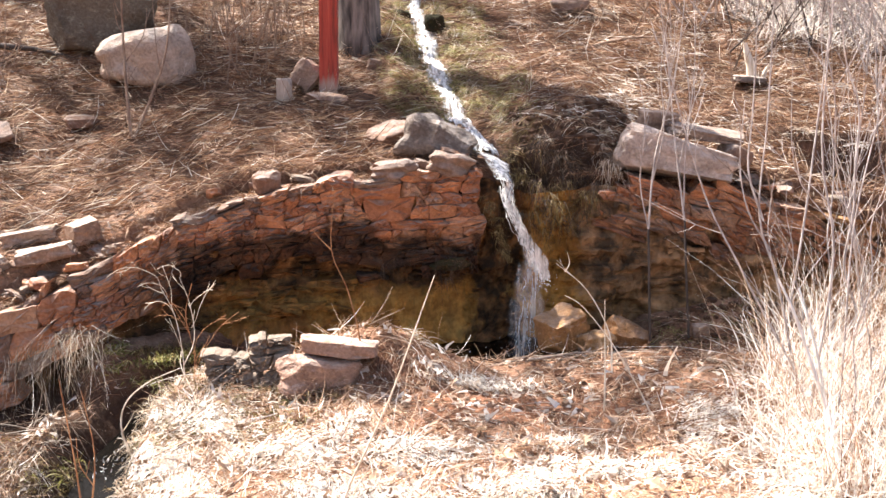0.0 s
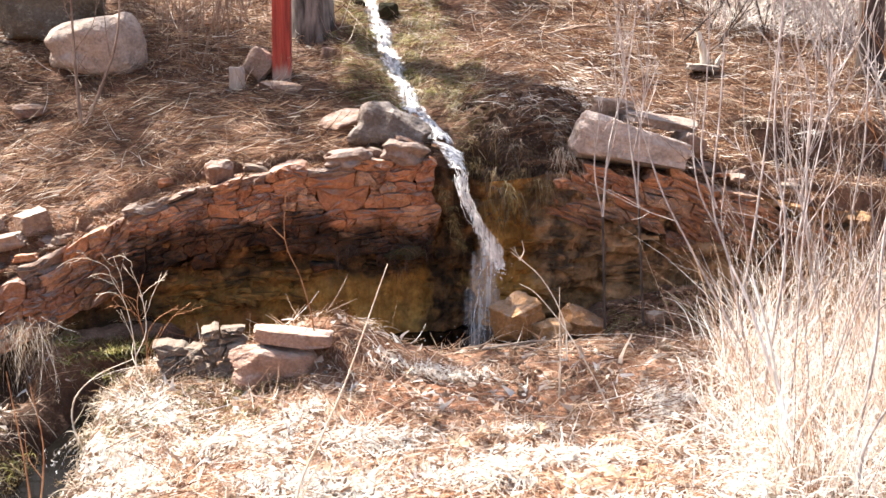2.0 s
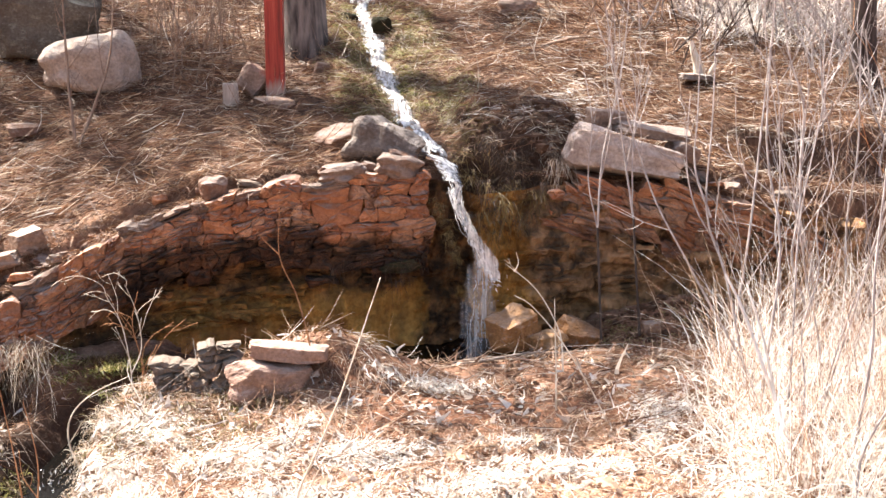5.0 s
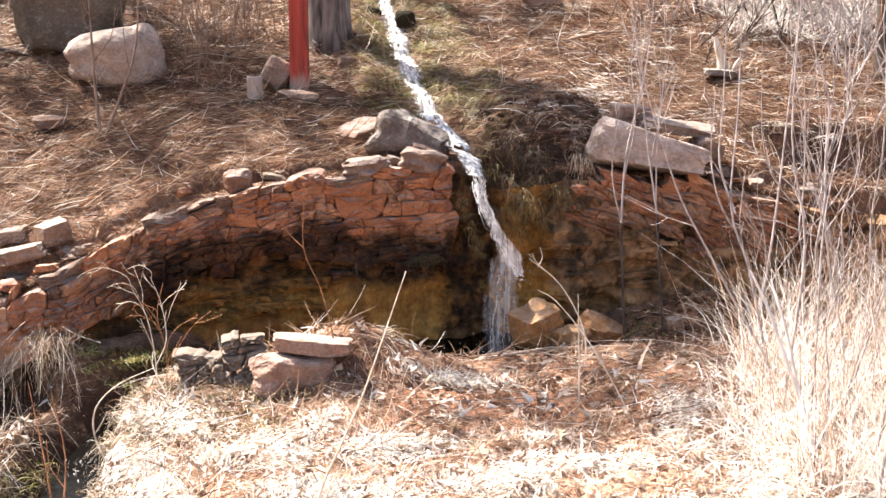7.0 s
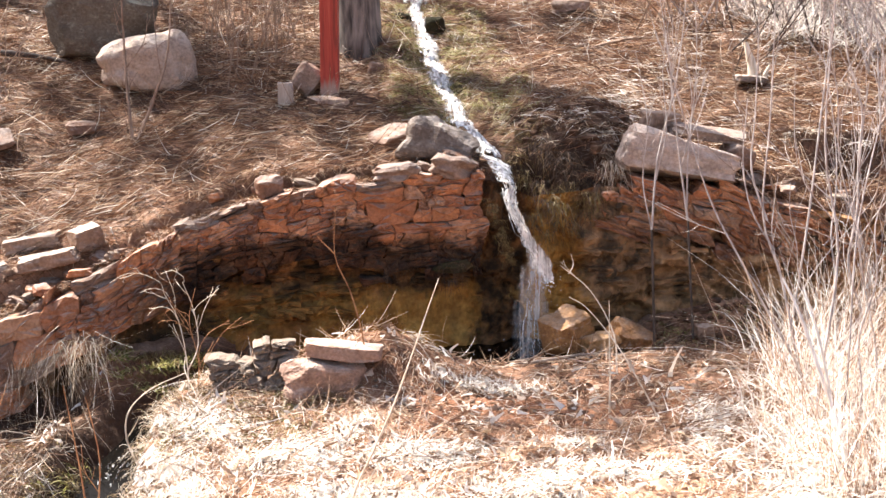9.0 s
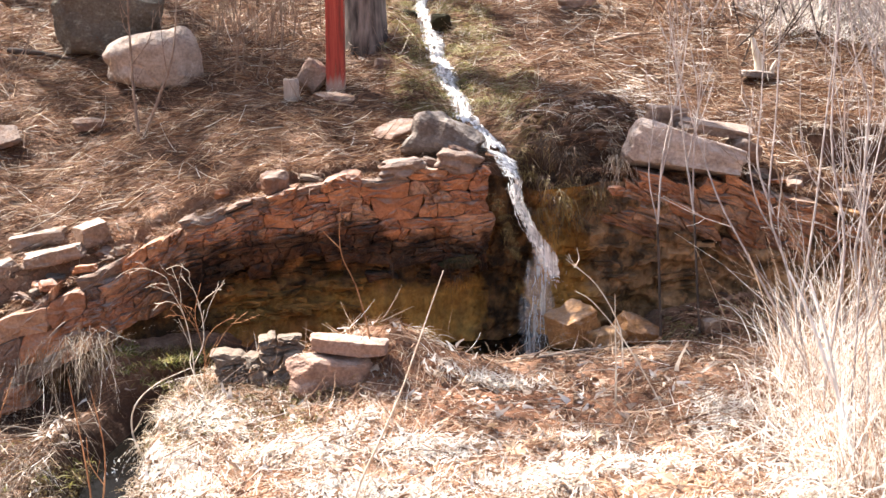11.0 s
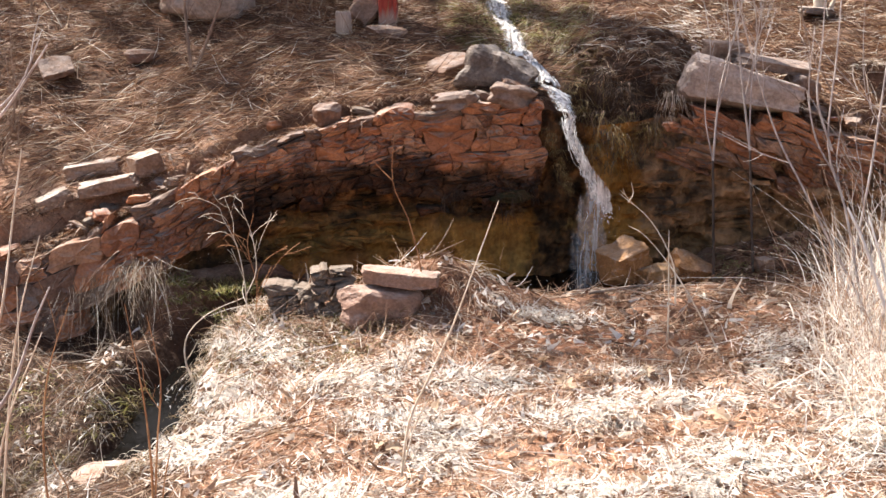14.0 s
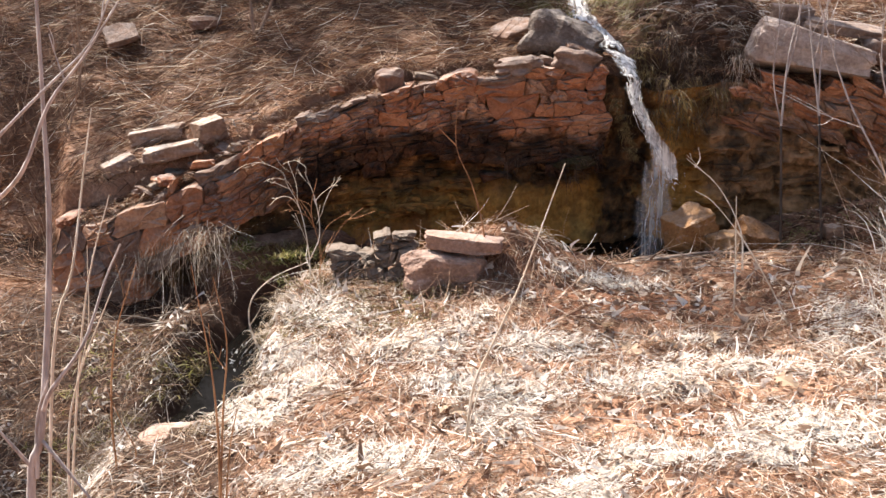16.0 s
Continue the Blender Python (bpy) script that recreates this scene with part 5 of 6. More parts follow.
# ---- needles, grass and litter ----
def scatter(n, x0, x1, y0, y1, keep):
    """Random places on the ground, thinned by keep(x, y), 0 to 1."""
    x, y = rng.uniform(x0, x1, n * 2), rng.uniform(y0, y1, n * 2)
    ok = rng.random(n * 2) < keep(x, y)
    x, y = x[ok][:n], y[ok][:n]
    return np.stack([x, y, ground_z(x, y)], 1)


def lying(p, tilt=0.12, along=None):
    """Directions that lie on the ground, in loose swirls."""
    a = rng.uniform(0, 2 * np.pi, len(p)) if along is None else along
    e = 0.03
    w = np.stack([np.cos(a), np.sin(a), np.zeros(len(p))], 1)
    w[:, 2] = (ground_z(p[:, 0] + e * w[:, 0], p[:, 1] + e * w[:, 1]) - ground_z(p[:, 0] - e * w[:, 0], p[:, 1] - e * w[:, 1])) / (2 * e)
    w[:, 2] = np.clip(w[:, 2], -1, 1) + np.abs(rng.normal(size=len(p))) * tilt
    return w


def off_rill(x, y):
    return (np.abs(x - np.interp(y, FALL_Y, FALL_X)) > 0.10) * 1.0


def bank(x, y):
    wet = smooth((x - 0.28) / 0.1) * smooth((1.02 - x) / 0.12) * smooth((7.62 + 0.14 * lumps(x, y, 0.1) - y) / 0.2)
    return (1 - 0.7 * wet) * (y > np.interp(x, WALL_X, WALL_Y) + 0.10) * off_rill(x, y) * (0.35 + 0.65 * smooth(lumps(x, y, 0.18, 2.0) * 0.8 + 0.6))


def flat(x, y):
    d, _ = brook_at(x, y)
    bare = 1 - 0.85 * smooth(lumps(x, y, 0.22, 6.0) * 0.9 - 0.05)
    for cx, cy, rx, ry in ((0.15, 5.72, 0.42, 0.14), (0.85, 5.62, 0.25, 0.10), (-0.25, 5.05, 0.25, 0.08), (0.05, 4.25, 0.3, 0.12), (-0.75, 4.5, 0.2, 0.08), (0.9, 4.9, 0.25, 0.08), (0.75, 5.95, 0.28, 0.08), (0.30, 4.60, 0.30, 0.10), (0.75, 4.45, 0.30, 0.13), (-0.10, 6.10, 0.25, 0.10), (0.45, 5.5, 0.3, 0.08), (0.10, 4.68, 0.18, 0.08), (0.43, 4.70, 0.18, 0.08), (0.55, 5.60, 0.35, 0.10), (0.05, 5.52, 0.3, 0.08), (-0.62, 4.75, 0.2, 0.06)):
        bare = bare * (1 - 0.9 * hump(x, y, cx, cy, rx, ry))
    return (y < np.interp(x, WALL_X, WALL_Y) - 0.12) * smooth((d - 0.22) / 0.1) * (0.15 + 0.85 * bare)


p = scatter(75000, -3.6, 3.8, 6.2, 10.2, bank)
n = len(p)
p[:, 2] += rng.uniform(0.0, 0.02, n)
blades("pine_litter", p, lying(p, 0.12, 0.9 * lumps(p[:, 0], p[:, 1], 0.22) + np.pi * rng.integers(0, 2, n) + rng.normal(size=n) * 0.55), rng.uniform(0.08, 0.22, n), rng.uniform(0.002, 0.0048, n), np.full(n, 0.06), NEEDLE, 2, 0.12, label="thick layer of brown and straw-coloured pine needles on the slope", category="pine needles")
def whitish(x, y):
    """Where bleached straw and leaf scraps lie thick."""
    k = (0.06 * smooth((5.3 - y) / 0.2) + 0.78 * smooth(lumps(x, y, 0.24, 11.0) * 1.6 - 0.25)) * smooth((5.75 - y) / 0.3)
    for cx, cy, rx, ry in ((-1.10, 5.48, 0.20, 0.12), (-0.72, 5.22, 0.25, 0.10), (-0.12, 5.18, 0.30, 0.09), (-0.43, 4.90, 0.25, 0.08), (0.29, 4.90, 0.25, 0.08), (0.72, 5.05, 0.25, 0.08),
                           (0.19, 5.85, 0.25, 0.05), (-1.2, 5.2, 0.15, 0.12), (-0.25, 4.82, 0.3, 0.07), (-0.7, 4.33, 0.3, 0.10), (-1.06, 4.98, 0.15, 0.08), (0.9, 4.6, 0.4, 0.12), (0.3, 4.35, 0.3, 0.08)):
        k = np.maximum(k, hump(x, y, cx, cy, rx, ry))
    for cx, cy, rx, ry in ((0.10, 4.68, 0.16, 0.07), (0.43, 4.70, 0.16, 0.07), (0.75, 4.80, 0.15, 0.06), (0.3, 5.55, 0.6, 0.12), (0.43, 5.16, 0.22, 0.05), (-0.62, 4.75, 0.2, 0.06)):
        k = k * (1 - hump(x, y, cx, cy, rx, ry))
    return np.clip(k, 0, 1)


def straw_litter(count, keep, mat, label, lo, hi, lift=0.0, broad=1.0, tilt=0.07):
    p = scatter(count, -1.9, 2.6, 3.6, 6.7, keep)
    n = len(p)
    p[:, 2] += rng.uniform(0.0, 0.015, n) + lift * rng.random(n)
    blades("pine_litter", p, lying(p, tilt, 2.5 * lumps(p[:, 0], p[:, 1], 0.25, 3.0) + rng.normal(size=n)), rng.uniform(lo, hi, n), rng.uniform(0.0018, 0.0046, n) * broad, np.full(n, 0.06), mat, 2, 0.25, label=label, category="pine needles", level=3.0 if lift else 0.0)


def needle_bundles(count, keep, mat, label, area):
    p = scatter(count, *area, keep)
    n = len(p)
    p[:, 2] += rng.uniform(0.012, 0.032, n)
    blades("needle_bundles", p, lying(p, 0.08, 2.5 * lumps(p[:, 0], p[:, 1], 0.25, 3.0) + rng.normal(size=n) * 0.8), rng.uniform(0.08, 0.22, n), rng.uniform(0.0035, 0.006, n), np.full(n, 0.08), mat, 4, 0.5, label=label, category="pine needles")


ahead = lambda x, y: smooth((5.9 - y + 0.2 * lumps(x, y, 0.3)) / 0.7)
straw_litter(9000, lambda x, y: flat(x, y) ** 1.5 * ahead(x, y) * (1 - 0.6 * whitish(x, y)), TAN, "loose tan needles over the red soil", 0.05, 0.17)
straw_litter(6000, lambda x, y: flat(x, y) ** 1.3 * ahead(x, y), STRAW, "loose dry straw over the red soil", 0.05, 0.18)
straw_litter(13000, lambda x, y: flat(x, y) ** 1.5 * (0.25 + 0.75 * smooth((y - 5.2) / 0.6)), NEEDLE, "brown pine needles on the shaded soil by the pool", 0.05, 0.17)
straw_litter(130000, lambda x, y: (flat(x, y) > 0) * whitish(x, y) ** 1.5, PALE, "bleached scraps of straw in thick patches", 0.025, 0.095, 0.022, 1.45, 0.05)
needle_bundles(3600, lambda x, y: flat(x, y) ** 1.3 * (1 - 0.6 * whitish(x, y)), TAN, "long tan needle bundles over the soil", (-1.3, 2.0, 3.8, 6.2))
needle_bundles(1500, lambda x, y: flat(x, y) ** 1.3 * (1 - 0.6 * whitish(x, y)), NEEDLE, "long brown needle bundles over the soil", (-1.3, 2.0, 3.8, 6.2))
p = scatter(9000, -1.9, 2.4, 3.6, 6.3, lambda x, y: (flat(x, y) > 0) * (0.12 + 0.88 * whitish(x, y)))
n = len(p)
p[:, 2] += rng.uniform(0.004, 0.02, n)
blades("leaf_litter", p, lying(p, 0.4), rng.uniform(0.018, 0.052, n), rng.uniform(0.008, 0.026, n), np.full(n, 0.2), LITTER, 2, 0.5, label="small broken dry leaves over the ground", category="leaf litter")


def tufts(name, centres, per, spread, length, lean, material, width=0.0032, droop=0.5, label="", down=False, category="grass", rise=1.0, curl=0.3):
    """Arching tufts of blades round the given centres (x, y, z)."""
    c = np.repeat(np.array(centres, float), per, 0)
    n = len(c)
    c[:, :2] += rng.normal(size=(n, 2)) * spread
    w = np.stack([rng.normal(size=n) * lean, rng.normal(size=n) * lean, np.full(n, -0.6 if down else rise)], 1)
    if down:
        w[:, 1] -= 0.6
    return blades(name, c, w, rng.uniform(0.4, 1.0, n) * length, rng.uniform(0.6, 1.3, n) * width, np.full(n, droop), material, 4, 0.8 if down else curl, label=label, category=category)


def spots(n, x0, x1, y0, y1, sink=0.01):
    x, y = rng.uniform(x0, x1, n), rng.uniform(y0, y1, n)
    return np.stack([x, y, ground_z(x, y) - sink], 1)


# the tall bleached grass of the thicket
c = spots(240, 1.15, 2.9, 4.5, 6.3)
c = c[c[:, 0] > 1.28 + 0.28 * np.abs(c[:, 1] - 5.2)]
tufts("tall_grass", c[::2], 15, 0.07, 0.40, 0.7, PALE, 0.0075, 0.6, "bleached dry grass, bent and matted")
tufts("tall_grass", c[1::2], 14, 0.06, 0.55, 0.5, PALE, 0.0065, 0.5, "tall bleached dry grass, bent over")
c = spots(300, 1.3, 2.9, 4.6, 6.5)
c = c[c[:, 0] > 1.38 + 0.3 * np.abs(c[:, 1] - 5.3)]
tufts("tall_stalks", c[::2], 8, 0.06, 0.95, 0.36, TAN, 0.0034, 0.15, "upright tan stalks in the thicket")
tufts("tall_stalks", c[::3], 9, 0.06, 0.80, 0.45, PALE, 0.0045, 0.2, "upright bleached stalks in the thicket")
tufts("tall_stalks", c[1::2], 8, 0.06, 0.85, 0.36, PALE, 0.0034, 0.15, "upright dry stalks in the thicket")
c = spots(150, 0.75, 2.7, 4.0, 5.6)
c = c[c[:, 0] > 0.98 + 0.5 * np.clip(c[:, 1] - 5.1, 0, 2) + 0.2 * np.clip(4.8 - c[:, 1], 0, 1)]
tufts("matted_grass", c, 42, 0.09, 0.28, 2.2, PALE, 0.0085, 0.5, "matted bleached grass lying at the foot of the thicket", rise=0.7)
c = spots(40, 1.6, 2.3, 6.35, 6.85)
tufts("bank_grass", c, 40, 0.04, 0.22, 0.5, TAN, 0.0035, 0.9, "dry grass hanging on the bank below the wall")
tufts("dead_brush", spots(90, 2.2, 3.9, 9.0, 10.3), 22, 0.07, 0.42, 1.4, PALE, 0.006, 0.1, "bleached dead brush tangled on the upper slope", category="brush")
# low grass on the near flat and the mound
tufts("foot_grass", spots(44, 1.15, 2.3, 6.15, 6.6), 30, 0.05, 0.15, 1.5, TAN, 0.0035, 0.7, "tan grass and litter at the foot of the wall", rise=0.6)
tufts("dry_tuft", spots(80, -1.15, 1.5, 4.0, 5.9), 34, 0.022, 0.14, 0.9, TAN, 0.003, 0.7, "small tan tufts of dead grass on the flat ground", rise=0.8, curl=0.6)
tufts("dry_tuft", spots(60, -1.15, 1.5, 4.0, 5.5), 30, 0.022, 0.13, 1.0, PALE, 0.003, 0.8, "small bleached tufts of dead grass on the flat ground", rise=0.8, curl=0.6)
tufts("short_grass", spots(130, -1.2, 1.2, 4.0, 6.0), 26, 0.04, 0.15, 1.5, STRAW, 0.003, 0.7, "thin dry grass lying over the ground", rise=0.6)
k = np.concatenate([spots(380, -1.2, 1.6, 3.9, 5.4), spots(90, 0.3, 1.5, 4.0, 5.3)])
k = k[rng.random(len(k)) < flat(k[:, 0], k[:, 1]) * (0.15 + whitish(k[:, 0], k[:, 1]))]
tufts("flattened_straw", k, 34, 0.05, 0.13, 2.6, PALE, 0.0038, 0.4, "bleached straw flattened on the ground", rise=0.4)
tufts("mound_grass", spots(30, -1.16, -0.72, 5.62, 5.78), 30, 0.03, 0.13, 1.0, STRAW, 0.003, 0.8, "straw-coloured grass against the stacked stones")
tufts("mound_grass", spots(60, -1.25, -0.5, 5.3, 5.85), 34, 0.04, 0.16, 1.0, MOSS, 0.003, 0.8, "dull green and straw grass on the mound")
tufts("mound_grass", spots(60, -1.25, -0.2, 5.2, 5.9), 34, 0.04, 0.17, 1.0, STRAW, 0.003, 0.8, "straw-coloured grass on the mound")
tufts("mound_grass", spots(54, -1.25, -0.5, 5.30, 5.78), 26, 0.03, 0.14, 0.9, GREEN, 0.003, 0.8, "yellow-green grass on the mound")
# the hillside
tufts("slope_grass", spots(120, -3.0, 0.1, 6.8, 9.7), 44, 0.05, 0.13, 2.6, TAN, 0.0035, 0.4, "flattened tan bunches of dead grass among the needles", rise=0.4)
tufts("slope_grass", spots(130, -2.9, 0.1, 6.8, 9.7), 30, 0.04, 0.15, 2.0, STRAW, 0.003, 0.5, "flattened dry grass tufts among the needles", rise=0.55)
tufts("slope_grass", spots(120, 0.9, 3.4, 7.1, 9.8), 30, 0.07, 0.15, 2.2, ROOT, 0.0035, 0.3, "grey dead stems and twigs on the slope", rise=0.5)
tufts("slope_grass", spots(190, 0.5, 3.4, 7.3, 9.8), 40, 0.06, 0.14, 2.6, PALE, 0.0035, 0.4, "flattened bleached straw on the slope", rise=0.4)
tufts("slope_grass", spots(150, 0.4, 3.4, 7.1, 9.8), 26, 0.04, 0.19, 1.6, STRAW, 0.003, 0.5, "dry straw grass on the slope", rise=0.6)
x = np.array([float(np.interp(y, FALL_Y, FALL_X)) for y in np.linspace(6.95, 9.8, 60)])
y = np.linspace(6.95, 9.8, 60)
for s, mat, label in ((1, MOSS, "green and brown moss along the running water"), (-1, MOSS, "moss and grass along the running water")):
    cx = x + s * rng.uniform(0.09, 0.24, 60)
    tufts("moss", np.stack([cx, y, ground_z(cx, y)], 1), 50, 0.04, 0.13, 0.8, mat, 0.004, 1.0, label, category="moss")
    cx = x + s * rng.uniform(0.12, 0.36 if s > 0 else 0.3, 60)
    tufts("rill_grass", np.stack([cx, y, ground_z(cx, y)], 1)[16:], 30, 0.05, 0.17, 0.9, GREEN, 0.0035, 1.0, "yellow-green grass bending over the running water")
def drape(name, centres, per, length, towards, material, label, wild=0.25):
    """Long grass that falls over to one side."""
    k = np.repeat(np.array(centres, float), per, 0)
    n = len(k)
    k[:, :2] += rng.normal(size=(n, 2)) * 0.03
    w = np.array(towards) + rng.normal(size=(n, 3)) * (0.4, 0.4, 0.3) * (1 + wild)
    return blades(name, k, w, rng.uniform(0.5, 1.0, n) * length, rng.uniform(0.002, 0.004, n), np.full(n, 1.0), material, 4, wild, label=label, category="grass")


yy = np.concatenate([rng.uniform(7.25, 9.7, 80)])
xx = np.interp(yy, FALL_Y, FALL_X) - rng.uniform(0.13, 0.40, 80)
drape("draped_grass", np.stack([xx, yy, ground_z(xx, yy)], 1), 30, 0.24, (0.8, -0.7, 0.5), GREEN, "long olive grass falling towards the running water")
drape("draped_grass", np.stack([xx, yy, ground_z(xx, yy)], 1)[::2], 26, 0.22, (0.7, -0.8, 0.5), NEEDLE, "long brown grass falling towards the running water")
yy = rng.uniform(7.55, 9.7, 80)
xx = np.interp(yy, FALL_Y, FALL_X) + rng.uniform(0.14, 0.50, 80)
drape("draped_grass", np.stack([xx, yy, ground_z(xx, yy)], 1), 30, 0.22, (-0.4, -0.9, 0.5), GREEN, "yellow-green grass falling down the bank by the water")
drape("draped_grass", np.stack([xx, yy, ground_z(xx, yy)], 1)[::2], 30, 0.22, (-0.2, -0.9, 0.4), STRAW, "straw falling down the bank by the water")


def clumps(n, x0, x1, y, z0, z1):
    """Uneven clusters on a steep bank."""
    k = max(3, n // 5)
    cx, cz = rng.uniform(x0, x1, k), rng.uniform(z0, z1, k)
    pick = rng.integers(0, k, n)
    out = np.stack([cx[pick] + rng.normal(size=n) * 0.03, np.full(n, y), cz[pick] + rng.normal(size=n) * 0.03], 1)
    return out


def down_bank(c, slope=0.55, z0=0.6):
    c[:, 1] += (c[:, 2] - z0) * slope
    return c


WET_ROOT = fibre_material("wet_brown_roots", [(0.0, (0.02, 0.012, 0.008)), (0.6, (0.07, 0.038, 0.02)), (1.0, (0.20, 0.12, 0.065))], 0.15)


def knots(n, k, x0, x1, y0, y1):
    """Places gathered round k uneven centres on the ground."""
    cx, cy, i = rng.uniform(x0, x1, k), rng.uniform(y0, y1, k), rng.integers(0, k, n)
    x, y = cx[i] + rng.normal(size=n) * 0.035, cy[i] + rng.normal(size=n) * 0.035
    return np.stack([x, y, ground_z(x, y)], 1)


GOLD = fibre_material("golden_brown_roots", [(0.0, (0.06, 0.03, 0.012)), (0.5, (0.17, 0.09, 0.03)), (0.85, (0.30, 0.19, 0.06)), (1.0, (0.46, 0.34, 0.16))], 0.25)
drape("hanging_moss", knots(30, 10, 0.36, 0.60, 6.92, 7.40), 22, 0.13, (0.0, -0.8, -0.5), GOLD, "golden brown roots and moss hanging down the steep bank", 0.5)
drape("hanging_moss", knots(16, 7, 0.36, 0.56, 7.0, 7.5), 24, 0.09, (-0.2, -0.7, -0.2), MOSS, "olive moss in ragged cushions beside the water", 0.8)
drape("hanging_moss", knots(50, 16, 0.55, 1.0, 6.95, 7.45), 20, 0.08, (0.0, -0.6, -0.3), WET_ROOT, "dark brown roots and needles on the steep bank", 0.8)
drape("hanging_moss", knots(20, 9, 0.60, 1.05, 7.1, 7.6), 16, 0.10, (0.1, -0.7, 0.0), NEEDLE, "brown needles caught on the steep bank", 0.6)
tufts("hanging_roots", down_bank(clumps(18, 0.43, 0.66, 6.82, 0.60, 0.98)), 26, 0.03, 0.10, 0.8, MOSS, 0.003, 0.4, "brown hanging moss beside the fall", True, "moss")
tufts("hanging_roots", down_bank(clumps(40, 0.42, 0.80, 6.82, 0.62, 1.0)), 30, 0.035, 0.11, 0.9, WET_ROOT, 0.003, 0.4, "brown rootlets and needles on the bank beside the fall", True, "roots")
k = np.stack([rng.uniform(0.40, 0.82, 30), np.full(30, 6.74) + rng.normal(size=30) * 0.02, rng.uniform(0.55, 0.84, 30)], 1)
tufts("hanging_roots", k, 14, 0.02, 0.09, 0.5, WET_ROOT, 0.003, 0.7, "dark wet roots hanging over the lip of the rock", True, "roots")
k = np.stack([rng.uniform(0.42, 0.80, 14), np.full(14, 6.70), rng.uniform(0.55, 0.82, 14)], 1)
tufts("hanging_roots", k, 16, 0.02, 0.12, 0.5, MOSS, 0.003, 0.7, "olive moss strands hanging over the lip of the rock", True, "moss")
tufts("hanging_roots", knots(26, 5, 0.80, 0.97, 6.92, 7.15), 22, 0.03, 0.09, 1.0, ROOT, 0.003, 0.4, "dark grey rootlets beside the boulder", True, "roots")
tufts("hanging_roots", np.array([(0.84, 6.84, 0.90), (0.90, 6.82, 0.89), (0.93, 6.82, 0.87), (0.87, 6.83, 0.91)]), 16, 0.02, 0.12, 0.35, STRAW, 0.0028, 0.6, "pale rootlets hanging beside the boulder", True, "roots")
for cx, cz, wide, n in ((-2.08, 0.02, 0.05, 60), (-1.98, 0.06, 0.04, 55), (-1.82, 0.12, 0.05, 90), (-1.72, 0.11, 0.04, 70), (-1.90, 0.08, 0.03, 40), (-2.20, -0.05, 0.05, 40)):
    k = np.stack([cx + rng.normal(size=n) * wide, 6.16 + rng.normal(size=n) * 0.02, cz + rng.normal(size=n) * 0.03], 1)
    w = np.stack([rng.normal(size=n) * 0.34, -0.35 + rng.normal(size=n) * 0.2, -0.6 + rng.normal(size=n) * 0.4], 1)
    blades("hanging_roots", k, w, rng.uniform(0.07, 0.26, n), rng.uniform(0.0014, 0.0028, n), rng.uniform(0.4, 1.0, n), STRAW if n > 80 else ROOT, 7, 1.1, label="pale dry rootlets hanging in a tangle under the stone wall", category="roots")
k = np.stack([rng.uniform(-0.06, 0.16, 40), np.full(40, 6.58), 0.40 + rng.normal(size=40) * 0.012], 1)
blades("hanging_roots", k, rng.normal(size=(40, 3)) * 0.5 + (0, -0.8, 0.5), rng.uniform(0.06, 0.13, 40), np.full(40, 0.003), rng.uniform(0.8, 1.4, 40), WET_ROOT, 4, 0.3, label="dark strands hanging from the mossy lump", category="roots")
g = rng.uniform(0, 1, 60)
k = np.stack([0.24 + 0.10 * g + rng.normal(size=60) * 0.012, 6.66 - 0.12 * g, 0.74 - 0.34 * g], 1)
tufts("moss", k[::2], 22, 0.012, 0.03, 0.9, MOSS, 0.003, 0.6, "bright green moss along the edge of the fall", True, "moss")
cx = rng.uniform(-1.65, -1.2, 24)
tufts("bank_grass", np.stack([cx, np.full(24, 6.35), rng.uniform(-0.15, 0.0, 24)], 1), 40, 0.03, 0.14, 0.5, MOSS, 0.0035, 0.7, "dull green plants in the shade under the wall")
tufts("hanging_roots", clumps(9, -0.3, 0.12, 6.66, 0.34, 0.40), 16, 0.02, 0.07, 0.4, WET_ROOT, 0.003, 0.7, "mossy tufts hanging from a wet ledge", True, "moss")
# litter spilling over the top of the walls
ex = np.concatenate([rng.uniform(-2.6, 0.2, 420), rng.uniform(0.75, 2.4, 140)])
ey = np.interp(ex, WALL_X, WALL_Y) + rng.uniform(0.06, 0.32, len(ex))
tufts("edge_litter", np.stack([ex, ey, np.maximum(ground_z(ex, ey), np.interp(ex, WALL_X, WALL_Z) - 0.01)], 1), 24, 0.035, 0.11, 1.6, NEEDLE, 0.0035, 0.6, "pine needles and straw spilling over the top of the wall", rise=0.5)
# debris along the rim of the pool
ex = rng.uniform(-0.3, 1.5, 150)
ey = 6.18 + 0.10 * np.sin(ex * 3) + rng.normal(size=150) * 0.06
tufts("rim_litter", np.stack([ex, ey, ground_z(ex, ey)], 1), 22, 0.05, 0.16, 3.0, STRAW, 0.0035, 0.5, "pale needles and sticks along the rim of the pool", rise=0.2)
# the left bank beyond the brook
bx = rng.uniform(4.4, 5.65, 130)
by = np.interp(bx, BROOK_Y[::-1], BROOK_X[::-1]) - rng.uniform(0.12, 0.42, 130)
tufts("bank_grass", np.stack([by, bx, ground_z(by, bx)], 1)[::2], 26, 0.04, 0.17, 0.7, ROOT, 0.0035, 0.9, "grey dry grass and roots hanging down the far bank of the brook")
tufts("bank_plants", np.stack([by, bx, ground_z(by, bx)], 1)[:50], 30, 0.04, 0.10, 0.8, MOSS, 0.0045, 0.8, "mossy growth on the far bank of the brook")
c = spots(70, -2.7, -1.82, 4.6, 6.05)
tufts("bank_grass", c[::2], 26, 0.05, 0.15, 1.0, ROOT, 0.0035, 0.8, "grey dry grass and litter on the far bank")
